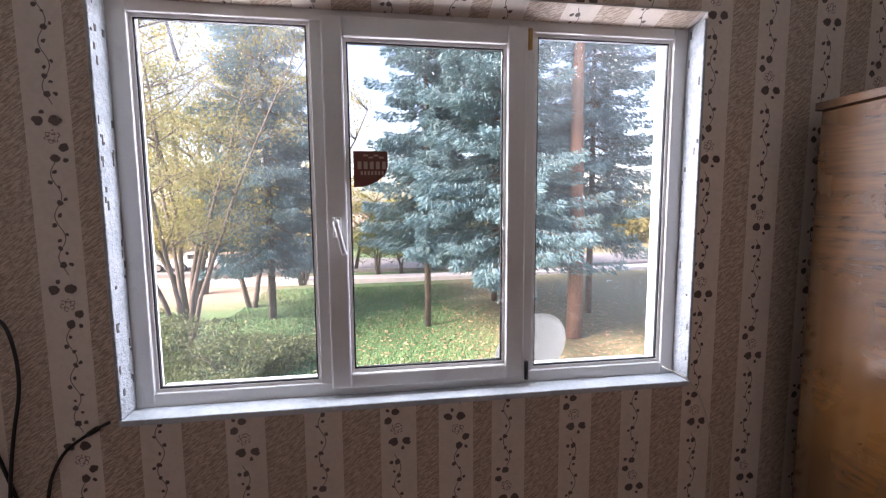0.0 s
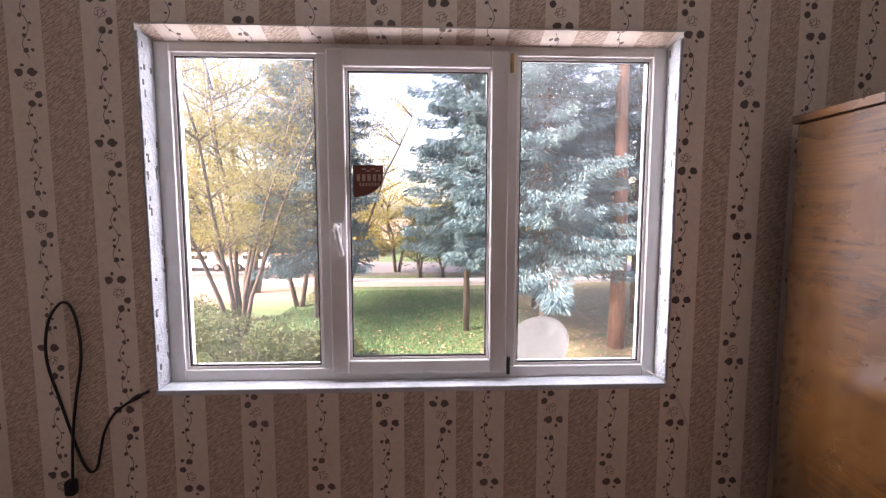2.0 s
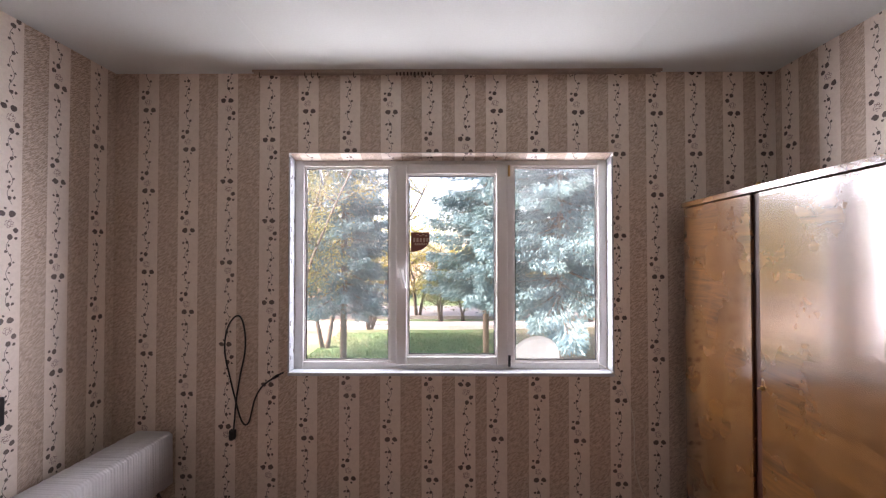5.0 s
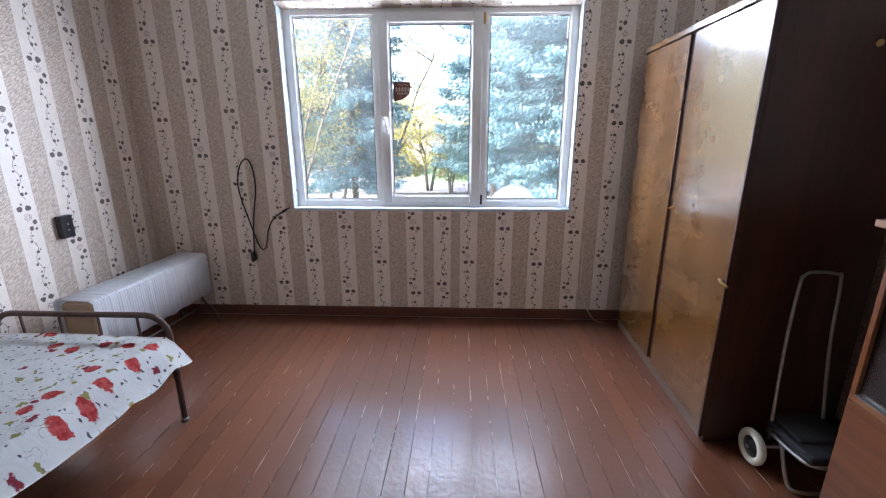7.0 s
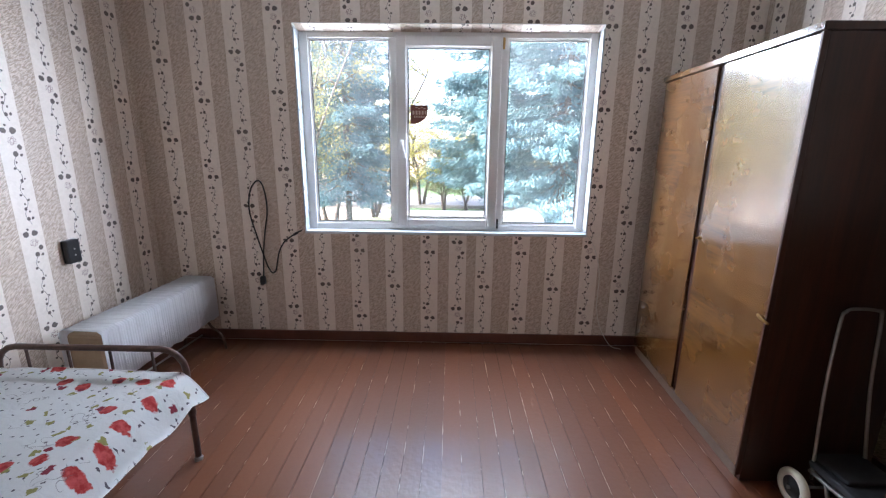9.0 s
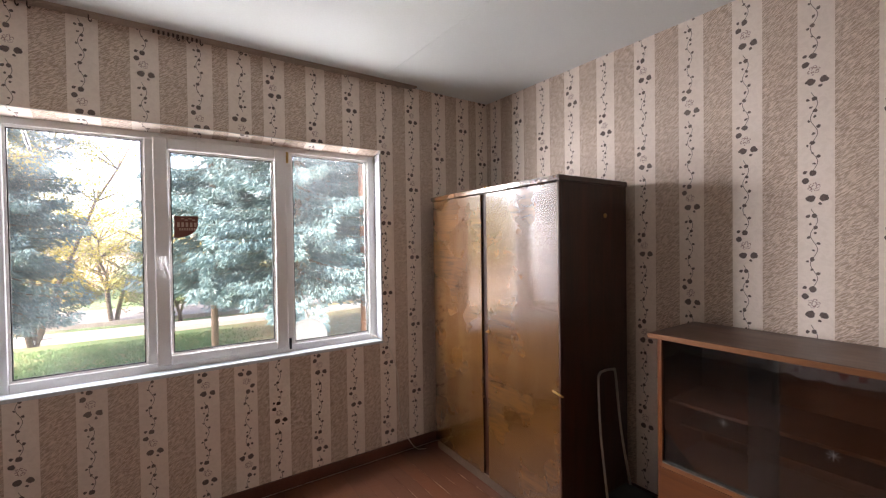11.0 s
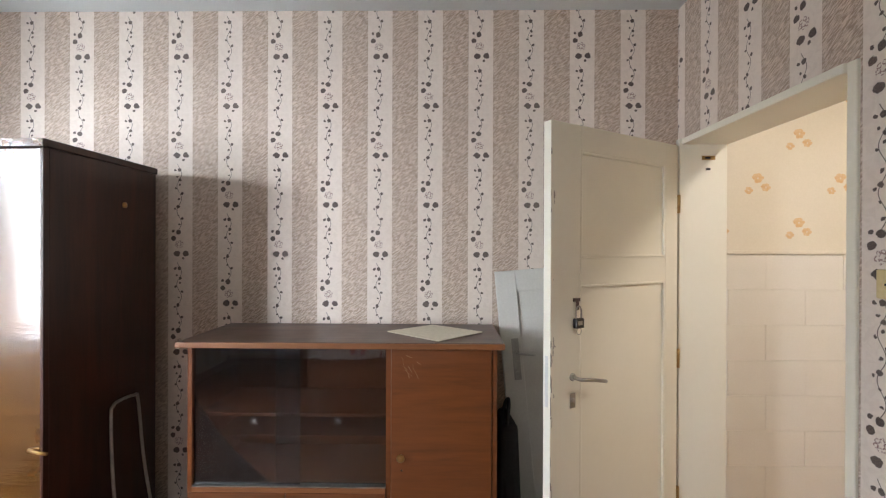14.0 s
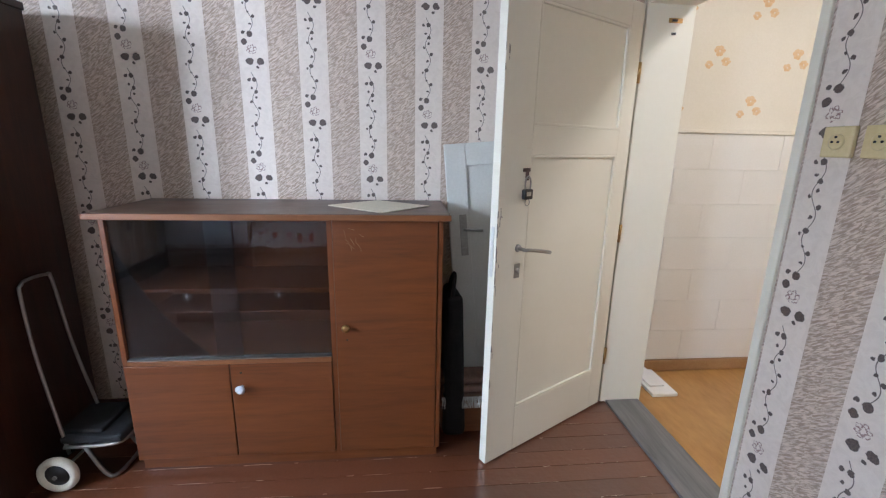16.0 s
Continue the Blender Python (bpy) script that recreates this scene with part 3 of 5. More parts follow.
part("edge_strip", askew(made(((WF - 0.003, W0, 0.03), (WF + 0.02, W0 + 0.0115, WH - 0.031)), bevel=0.002)), M_DARKWOOD, wardrobe)
part("keyhole", askew(lathe(bmesh.new(), [(0.011, 0), (0.011, 0.004), (0.004, 0.012), (0.004, 0.02)], pose(WF, 0.640, 0.985, 0, -90, 0))), M_BRASS, d1, "brass key escutcheon")
part("latch", askew(rod(bmesh.new(), [(WF - 0.002, W0 + 0.055, 0.770), (WF - 0.012, W0 + 0.02, 0.768), (WF - 0.008, W0 - 0.02, 0.760)], 0.006)), M_BRASS, d1, "small brass hook latch")
part("peg", askew(lathe(bmesh.new(), [(0.013, 0), (0.013, 0.004), (0.006, 0.009)], pose(1.868, W0, 1.675, 90, 0, 0))), M_BRASS, wardrobe, "brass screw cap on the side")
part("top_pin", askew(lathe(bmesh.new(), [(0.012, 0), (0.010, 0.014), (0.004, 0.02)], pose(WF + 0.03, 0.69, WH))), M_BRASS, wardrobe)
part("top_edge", askew(made(((WF - 0.010, W0 - 0.004, WH - 0.029), (WF - 0.0062, W1 + 0.004, WH - 0.002)), bevel=0.001)), M_VENEER, wardrobe, "polished veneer front edge of the top")

# ---- sideboard ----
SF, SB, S0, S1, SH = 1.74, 2.14, -0.305, -1.575, 1.11
sb = thing("sideboard", "walnut veneer sideboard with sliding glass doors and a cupboard", "sideboard", pose(1.95, -0.94, 0))
part("top", made(((SF - 0.035, S1 - 0.025, SH - 0.022), (SB, S0 + 0.025, SH)), bevel=0.005), M_WALNUT_H, sb, "matt dark brown top with scratches")
part("top_edge", made(((SF - 0.043, S1 - 0.026, SH - 0.024), (SF - 0.0351, S0 + 0.026, SH - 0.001)), bevel=0.003), M_EDGE, sb, "orange-brown front edging")
part("side_panel", made(((SF, S0 - 0.02, 0.05), (SB, S0, SH - 0.022)), bevel=0.002), M_WALNUT, sb)
part("side_panel", made(((SF, S1, 0.05), (SB, S1 + 0.02, SH - 0.022)), bevel=0.002), M_WALNUT, sb)
part("partition", made(((SF + 0.002, -1.142, 0.05), (SB - 0.01, -1.122, SH - 0.022))), M_WALNUT, sb)
part("back_panel", made(((SB - 0.01, S1 + 0.02, 0.05), (SB, S0 - 0.02, SH - 0.022))), M_WALNUT, sb)
part("bottom", made(((SF + 0.02, S1 + 0.02, 0.05), (SB - 0.01, S0 - 0.02, 0.068))), M_WALNUT, sb)
part("shelf_deck", made(((SF - 0.004, -1.1215, 0.488), (SB - 0.01, S0 - 0.0205, 0.508)), bevel=0.002), M_EDGE, sb)
part("shelf", made(((SF + 0.06, -1.1215, 0.775), (SB - 0.01, S0 - 0.0205, 0.79)), bevel=0.002), M_WALNUT, sb, "wooden shelf behind the glass")
part("shelf", made(((SF + 0.16, -1.1215, 0.64), (SB - 0.01, S0 - 0.0205, 0.652)), bevel=0.002), M_WALNUT, sb)
part("plinth", made(((SF + 0.015, S1 + 0.01, 0), (SF + 0.035, S0 - 0.01, 0.05))), M_WALNUT, sb)
for y in (S1 + 0.02, S0 - 0.05):
    part("foot", made(((SF + 0.04, y, 0), (SB - 0.02, y + 0.03, 0.05))), M_WALNUT, sb)
door_r = part("cupboard_door", made(((SF - 0.004, S1 + 0.022, 0.056), (SF + 0.014, -1.144, SH - 0.026)), bevel=0.002), M_WALNUT, sb)
for y0, y1 in ((-0.709, S0 - 0.003), (-1.120, -0.713)):
    low = part("lower_door", made(((SF - 0.004, y0, 0.056), (SF + 0.014, y1, 0.486)), bevel=0.002), M_WALNUT, sb)
knob = [(0.007, 0), (0.006, 0.012), (0.015, 0.018), (0.020, 0.026), (0.010, 0.033)]
part("knob", lathe(bmesh.new(), knob, pose(SF - 0.004, -0.755, 0.385, 0, -90, 0)), M_CERAMIC, low, "blue and white ceramic knob")
part("knob", lathe(bmesh.new(), [(r_ * 0.85, h) for r_, h in knob], pose(SF - 0.004, -1.185, 0.645, 0, -90, 0)), M_BRASS, door_r, "turned wooden and brass knob")
part("keyhole", lathe(bmesh.new(), [(0.004, 0), (0.004, 0.002)], pose(SF - 0.0045, -1.187, 0.585, 0, -90, 0)), M_BLACK, door_r)
part("keyhole", lathe(bmesh.new(), [(0.004, 0), (0.004, 0.002)], pose(SF - 0.0045, -0.755, 0.45, 0, -90, 0)), M_BLACK, low)
bm = bmesh.new()
for k in range(9):
    y, z = random.uniform(-1.25, -1.17), random.uniform(0.98, 1.07)
    rod(bm, curve([(SF - 0.0042, y, z), (SF - 0.0042, y - random.uniform(0.0, 0.02), z - random.uniform(0.005, 0.03)), (SF - 0.0042, y - random.uniform(0.0, 0.03), z - random.uniform(0.0, 0.03))], 3), 0.0007, 4)
tagged(part("scratches", bm, plain("bare_scratch", (0.30, 0.18, 0.10), (0.42, 0.28, 0.17), 0.8, 40, bump=0), door_r, "pale scratches in the veneer"), kind="stuff")
for x, y0, y1 in ((SF + 0.012, -0.765, S0 - 0.022), (SF + 0.022, -1.12, -0.66)):
    g = part("glass_door", made(((x, y0, 0.512), (x + 0.004, y1, SH - 0.03))), M_CABGLASS, sb, "sliding glass door, tinted to darken the cabinet inside")
    yc = (y0 + y1) / 2 - 0.03
    star = bmesh.new()
    for k in range(4):
        rod(star, [(x - 0.001, yc - 0.020 * math.cos(k * math.pi / 4), 0.775 - 0.020 * math.sin(k * math.pi / 4)), (x - 0.001, yc + 0.020 * math.cos(k * math.pi / 4), 0.775 + 0.020 * math.sin(k * math.pi / 4))], 0.0008, 4)
    part("etched_star", star, plain("etched_glass_" + str(k), (0.22, 0.23, 0.24), (0.3, 0.31, 0.32), 0.7, 30, bump=0), g, "frosted star decoration")
    g.visible_shadow = False
part("glass_rail", made(((SF - 0.002, -1.1215, 0.5085), (SF + 0.03, S0 - 0.0205, 0.514))), M_STEEL, sb, "pale metal glass track")

bm = bmesh.new()
n = 14
edge = []
corner = [(1.735, -1.335), (1.93, -1.53), (2.10, -1.30), (1.93, -1.10)]
for i in range(4):
    a, b = corner[i], corner[(i + 1) % 4]
    for k in range(n):
        s = k / n
        w = 0.006 * (k % 2)
        cx, cy = 1.92, -1.315
        px, py = a[0] + (b[0] - a[0]) * s, a[1] + (b[1] - a[1]) * s
        edge.append((px + (px - cx) * w * 4, py + (py - cy) * w * 4))
bm.faces.new([bm.verts.new((x, y, SH + 0.001)) for x, y in edge])
r = bmesh.ops.extrude_face_region(bm, geom=bm.faces[:])
bmesh.ops.translate(bm, verts=[g for g in r["geom"] if isinstance(g, bmesh.types.BMVert)], vec=(0, 0, 0.003))
solo("doily", bm, M_LACE, "cream crocheted doily lying on the sideboard", "doily")

# ---- room door: hinged at the corner of the doorway, half open ----
hinge, free = Vector((DX1 - 0.014, -2.487, 0)), Vector((1.668, -1.772, 0))
ang = math.degrees(math.atan2(free.y - hinge.y, free.x - hinge.x))
LW, LH, LT = (free - hinge).length, 1.985, 0.040
door = thing("door_leaf", "cream painted two-panel wooden door, standing half open", "door", pose(hinge.x, hinge.y, 0.008, 0, 0, ang))
st, sf = 0.095, 0.165
for lo, hi in (((0, -LT, 0), (st, 0, LH)), ((LW - sf, -LT, 0), (LW, 0, LH))):
    part("stile", made((lo, hi), bevel=0.003), M_DOORPAINT, door, local=True)
for z0, z1 in ((0, 0.22), (LH - 0.105, LH), (1.333, 1.443)):
    part("rail", made(((st, -LT, z0), (LW - sf, 0, z1)), bevel=0.002), M_DOORPAINT, door, local=True)
for z0, z1 in ((0.22, 1.333), (1.443, LH - 0.105)):
    part("panel", made(((st - 0.002, -LT + 0.012, z0 - 0.002), (LW - sf + 0.002, -0.012, z1 + 0.002))), M_DOORPAINT, door, local=True)
    bm = bmesh.new()
    for y in (-LT + 0.006, -0.006):
        w = 0.012
        for lo, hi in (((st, y - .006, z0), (st + w, y + .006, z1)), ((LW - sf - w, y - .006, z0), (LW - sf, y + .006, z1)), ((st + w, y - .006, z0), (LW - sf - w, y + .006, z0 + w)), ((st + w, y - .006, z1 - w), (LW - sf - w, y + .006, z1))):
            box(bm, lo, hi, 0.003)
    part("moulding", bm, M_DOORPAINT, door, local=True)
# fittings on the face seen from the window side
part("handle", rod(bmesh.new(), curve([(LW - 0.12, 0, 0.965), (LW - 0.12, 0.042, 0.965), (LW - 0.132, 0.050, 0.965), (LW - 0.19, 0.050, 0.955), (LW - 0.265, 0.046, 0.938)], 4), 0.0075), M_STEEL, door, "worn steel lever handle", local=True)
part("rosette", lathe(bmesh.new(), [(0.016, 0), (0.016, 0.004), (0.011, 0.008)], pose(LW - 0.12, 0, 0.965, -90, 0, 0)), M_STEEL, door, local=True)
part("lock_plate", made(((LW - 0.136, 0, 0.84), (LW - 0.106, 0.003, 0.90)), bevel=0.001), M_STEEL, door, "worn keyhole plate", local=True)
part("lock_cylinder", lathe(bmesh.new(), [(0.010, 0), (0.010, 0.008), (0.004, 0.010)], pose(LW - 0.121, 0, 0.872, -90, 0, 0)), M_STEEL, door, local=True)
part("hasp", made(((LW - 0.158, 0, 1.268), (LW - 0.122, 0.006, 1.282)), ((LW - 0.143, 0, 1.235), (LW - 0.137, 0.014, 1.282)), bevel=0.001), M_DARKSTEEL, door, local=True)
lock_plate = part("lock_plate", made(((LW, -LT + 0.012, 0.86), (LW + 0.002, -0.012, 1.06))), M_GREYDOOR, door, local=True)
for z in (0.28, 0.95, 1.70):
    part("hinge", rod(bmesh.new(), [(-0.006, -0.0, z - 0.045), (-0.006, -0.0, z + 0.045)], 0.009), M_BRASS, door, "rusty brown hinge", local=True)
bm = bmesh.new()
rs = random.Random(3)
for k in range(34):
    z = rs.choice((rs.uniform(0.75, 1.1), rs.uniform(0.05, 1.9)))
    h_, w_ = rs.uniform(0.006, 0.05), rs.uniform(0.002, 0.007)
    x_ = LW - w_ - (0 if k % 3 else rs.uniform(0, 0.02))
    pts = [(x_ + w_ * q, 0.0006, z + h_ * p + rs.uniform(-.003, .003)) for q, p in ((0, 0.1), (1, 0), (1, 1), (0.3, 0.9), (-0.2, 0.5))]
    bm.faces.new([bm.verts.new(p) for p in pts])
tagged(part("paint_chips", bm, plain("grey_chipped_paint", (0.30, 0.27, 0.23), (0.50, 0.46, 0.40), 0.8, 40, bump=0), door, "grey chips in the paint of the edge", local=True), kind="stuff")
mp = BASES[door] @ pose(LW - 0.14, 0.014, 1.228)
padlock = thing("padlock", "black padlock with steel shackle, hanging on the door hasp", "padlock", mp)
part("shackle", rod(bmesh.new(), curve([(-0.014, 0, -0.03), (-0.014, 0, 0.005), (0, 0, 0.024), (0.014, 0, 0.005), (0.014, 0, -0.03)]), 0.0035), M_STEEL, padlock, local=True)
part("body", made(((-0.023, -0.010, -0.066), (0.023, 0.010, -0.026)), bevel=0.005), M_BLACK, padlock, local=True)
part("label", made(((-0.010, 0.0101, -0.052), (0.014, 0.0112, -0.036)), bevel=0.0004), M_STEEL, padlock, "pale metal label", local=True)
part("ring", rod(bmesh.new(), [(0.013 * math.cos(a), 0.002, -0.078 + 0.013 * math.sin(a)) for a in [k * math.pi / 8 for k in range(16)]], 0.0015, 6, True), M_STEEL, padlock, "thin wire key ring", local=True)

# ---- old door leaf leaning in the corner, and the covered box before it ----
lean = thing("old_door_leaf", "old grey-white panel door leaf leaning against the wall", "door leaf", pose(2.02, -1.93, 0.020, -4.7, 5.2, 0))
for lo, hi in (((0, -0.21, 0), (0.032, -0.11, 1.38)), ((0, 0.11, 0), (0.032, 0.21, 1.38))):
    part("stile", made((lo, hi), bevel=0.003), M_GREYDOOR, lean, local=True)
for lo, hi in (((0, -0.11, 1.275), (0.032, 0.11, 1.38)), ((0, -0.11, 0), (0.032, 0.11, 0.15))):
    part("rail", made((lo, hi), bevel=0.002), M_GREYDOOR, lean, local=True)
part("panel", made(((0.012, -0.112, 0.148), (0.022, 0.112, 1.277))), M_GREYDOOR, lean, local=True)
part("handle_plate", made(((-0.004, 0.125, 0.845), (0, 0.160, 1.045)), bevel=0.001), M_STEEL, lean, local=True)
part("handle", rod(bmesh.new(), [(0, 0.142, 0.975), (-0.04, 0.142, 0.975), (-0.045, 0.13, 0.975), (-0.042, 0.055, 0.965)], 0.006), M_STEEL, lean, local=True)
part("lock", lathe(bmesh.new(), [(0.008, 0), (0.008, 0.006)], pose(-0.004, 0.142, 0.88, 0, -90, 0)), M_STEEL, lean, local=True)

crate = thing("wooden_crate", "small orange-brown wooden box standing in the corner", "box", pose(1.98, -1.76, 0))
part("body", made(((1.90, -1.93, 0), (2.0, -1.60, 0.15)), bevel=0.004), M_EDGE, crate)
part("lid", made(((1.892, -1.94, 0.15), (2.0, -1.59, 0.17)), bevel=0.004), M_EDGE, crate)
cloth = thing("fringed_cloth", "folded brown blanket with pale fringe on the box", "blanket", pose(1.98, -1.76, 0.17))
bm = bmesh.new()
for k in range(3):
    box(bm, (1.885 + k * 0.004, -1.935, 0.172 + k * 0.045), (2.0, -1.595, 0.215 + k * 0.045), 0.018, 3)
part("fold", bm, plain("brown_wool", (0.17, 0.10, 0.075), (0.27, 0.17, 0.13), 0.95, 20, bump=0.6), cloth)
bm = bmesh.new()
for k in range(70):
    y = -1.932 + k * 0.0048
    rod(bm, [(1.884, y, 0.205), (1.876, y + random.uniform(-.003, .003), 0.18), (1.874, y + random.uniform(-.004, .004), 0.150)], 0.0022, 4)
part("fringe", bm, plain("pale_fringe", (0.55, 0.54, 0.50), (0.68, 0.67, 0.62), 0.9, 30), cloth, "pale wool fringe")

bag = thing("cloth_bag", "black cloth bag stuffed between the sideboard and the leaning door", "bag", pose(1.96, -1.655, 0))
bm = bmesh.new()
box(bm, (1.86, -1.715, 0.002), (2.10, -1.603, 0.70), 0.03, 3)
for v in bm.verts:
    f = v.co.z / 0.7
    v.co.y += 0.02 * noise.noise(v.co * 9) * f + (0.025 * f if v.co.y < -1.66 else 0)
    v.co.x += 0.05 * f * f
part("body", bm, M_CLOTHBLACK, bag)
part("strap", rod(bmesh.new(), curve([(1.93, -1.64, 0.69), (1.94, -1.65, 0.77), (1.99, -1.655, 0.79), (2.05, -1.65, 0.75), (2.07, -1.64, 0.69)], 4), 0.009, 8), M_CLOTHBLACK, bag)

# ---- shopping trolley ----
tr = thing("shopping_trolley", "folded two-wheel shopping trolley with a black bag, beside the wardrobe", "trolley", pose(1.815, -0.08, 0))
hp = [(1.700, -0.075, 0.13), (1.740, 0.000, 0.50), (1.770, 0.035, 0.775), (1.787, 0.040, 0.815), (1.820, 0.042, 0.828), (1.910, 0.042, 0.822), (1.930, 0.038, 0.79), (1.920, -0.0, 0.50), (1.910, -0.075, 0.14)]
part("handle_frame", rod(bmesh.new(), curve(hp, 5), 0.0066), M_STEEL, tr, "bent grey steel tube handle")
for x in (1.650, 1.950):
    wheel = part("wheel", rod(bmesh.new(), [(x, -0.06 + 0.060 * math.cos(a), 0.077 + 0.060 * math.sin(a)) for a in [k * math.pi / 14 for k in range(28)]], 0.0165, 10, True), M_TYRE, tr, "cream rubber tyre")
    part("hub", lathe(bmesh.new(), [(0.047, -0.008), (0.047, 0.006), (0.02, 0.012), (0.012, 0.018)], pose(x, -0.06, 0.077, 0, -90, 0)), M_BLACK, wheel, "black wheel hub")
    part("axle_cap", lathe(bmesh.new(), [(0.008, 0.0), (0.008, 0.005)], pose(x - 0.018, -0.06, 0.077, 0, -90, 0)), M_STEEL, wheel)
part("axle", rod(bmesh.new(), [(1.665, -0.06, 0.077), (1.945, -0.06, 0.077)], 0.006), M_STEEL, tr)
part("base_frame", rod(bmesh.new(), curve([(1.700, -0.06, 0.16), (1.700, -0.20, 0.165), (1.715, -0.27, 0.17), (1.815, -0.285, 0.17), (1.910, -0.27, 0.17), (1.910, -0.06, 0.16)], 4), 0.008), M_STEEL, tr)
part("stand", rod(bmesh.new(), curve([(1.705, -0.13, 0.165), (1.707, -0.19, 0.03), (1.725, -0.23, 0.009), (1.885, -0.23, 0.009), (1.905, -0.19, 0.03), (1.907, -0.13, 0.165)], 4), 0.008), M_STEEL, tr)
bm = bmesh.new()
box(bm, (1.695, -0.285, 0.172), (1.920, -0.045, 0.208), 0.016, 3)
box(bm, (1.720, -0.20, 0.200), (1.920, -0.03, 0.222), 0.010, 3)
part("folded_bag", bm, M_CLOTHBLACK, tr, "folded black cloth bag")

# ---- bed ----
BX0, BX1, BY0, BY1 = -1.80, -0.955, -1.75, 0.11
bed = thing("bed", "iron bed with brown tube frame", "bed", pose(-1.38, -0.8, 0))


def bed_end(y, top):
    r_ = 0.10
    pts = [(BX0, y, 0.0), (BX0, y, top - r_)] + [(BX0 + r_ - r_ * math.cos(a), y, top - r_ + r_ * math.sin(a)) for a in (0.4, 0.8, 1.2)]
    pts += [(BX0 + r_, y, top), (BX1 - r_, y, top)] + [(BX1 - r_ + r_ * math.sin(a), y, top - r_ + r_ * math.cos(a)) for a in (0.4, 0.8, 1.2)]
    pts += [(BX1, y, top - r_), (BX1, y, 0.0)]
    return rod(bmesh.new(), pts, 0.014, 12)


for y, top in ((BY1, 0.562), (BY0, 0.75)):
    end = part("end_frame", bed_end(y, top), M_DARKSTEEL, bed, "bent brown steel tube bed end")
    for k in range(4):
        x = BX0 + 0.845 * (k + 0.75) / 4.5
        part("bar", rod(bmesh.new(), [(x, y, 0.33), (x, y, top - 0.005)], 0.006, 8), M_DARKSTEEL, end)
    part("cross_tube", rod(bmesh.new(), [(BX0, y, 0.33), (BX1, y, 0.33)], 0.010), M_DARKSTEEL, end)
    for x in (BX0, BX1):
        part("foot_cap", lathe(bmesh.new(), [(0.018, 0), (0.020, 0.012), (0.015, 0.02)], pose(x, y, 0.0)), M_STEEL, end)
        part("clamp", lathe(bmesh.new(), [(0.018, 0), (0.018, 0.05)], pose(x, y, 0.24)), M_DARKSTEEL, end)
for x in (BX0 + 0.03, BX1 - 0.03):
    part("side_rail", made(((x - 0.016, BY0 + 0.014, 0.30), (x + 0.016, BY1 - 0.014, 0.335)), bevel=0.003), M_DARKSTEEL, bed)
part("spring_base", made(((BX0 + 0.05, BY0 + 0.03, 0.305), (BX1 - 0.05, BY1 - 0.03, 0.325))), M_DARKSTEEL, bed)
solo("mattress", made(((BX0 + 0.03, BY0 + 0.03, 0.336), (BX1 - 0.03, BY1 - 0.03, 0.445)), bevel=0.03), M_COVER, "thin pale mattress on the iron bed", "mattress")


def bed_cloth():
    """White cotton printed with red hearts, poppies and small dark scribbles."""
    t = Tree("poppy_cotton")
    o = t.coord("Object")
    col = t.mix(t.noise(o, 5, 3), (0.74, 0.73, 0.72), (0.82, 0.81, 0.80))

    def cells(scale, seed, r0, r1, wob):
        vor = t.n.new("ShaderNodeTexVoronoi")
        vor.voronoi_dimensions = "2D"
        off = t.vec("ADD", o, (seed, seed * 1.7, 0))
        nz = t.n.new("ShaderNodeTexNoise")
        t.l.new(o, nz.inputs["Vector"])
        nz.inputs["Scale"].default_value = 38
        sc = t.n.new("ShaderNodeVectorMath")
        sc.operation = "SCALE"
        t.l.new(nz.outputs["Color"], sc.inputs[0])
        sc.inputs["Scale"].default_value = wob
        t.l.new(t.vec("ADD", off, sc.outputs[0]), vor.inputs["Vector"])
        vor.inputs["Scale"].default_value = scale
        vor.inputs["Randomness"].default_value = 0.8
        sepc = t.n.new("ShaderNodeSeparateColor")
        t.l.new(vor.outputs["Color"], sepc.inputs[0])
        return t.ramp(vor.outputs["Distance"], r1, r0), sepc.outputs[0]

    m3, r3 = cells(26, 3.1, 0.10, 0.14, 0.03)
    col = t.mix(t.math("MULTIPLY", m3, t.math("GREATER_THAN", r3, 0.45)), col, (0.12, 0.10, 0.12))
    m4, r4 = cells(13, 7.7, 0.13, 0.17, 0.05)
    col = t.mix(t.math("MULTIPLY", m4, t.math("GREATER_THAN", r4, 0.6)), col, (0.33, 0.30, 0.10))
    m1, r1 = cells(9.0, 0.4, 0.22, 0.26, 0.035)
    red = t.mix(t.ramp(t.noise(o, 40, 2), 0.4, 0.6), (0.42, 0.022, 0.022), (0.62, 0.10, 0.09))
    col = t.mix(t.math("MULTIPLY", m1, t.math("GREATER_THAN", r1, 0.52)), col, red)
    m2, r2 = cells(11, 5.3, 0.13, 0.18, 0.05)
    col = t.mix(t.math("MULTIPLY", m2, t.math("GREATER_THAN", r2, 0.74)), col, (0.28, 0.025, 0.05))
    script = t.math("ABSOLUTE", t.math("SUBTRACT", t.noise(o, 22, 1), 0.5))
    script = t.math("MULTIPLY", t.ramp(script, 0.016, 0.006), t.ramp(t.noise(o, 5.5, 2), 0.56, 0.60))
    col = t.mix(t.math("MULTIPLY", script, 0.7), col, (0.16, 0.13, 0.13))
    t.bump(t.math("ADD", t.noise(o, 260, 2), t.math("MULTIPLY", t.noise(o, 13, 4, 0.6, 1.0), 14.0)), 0.35, 0.0015)
    return t.done(col, 0.85)


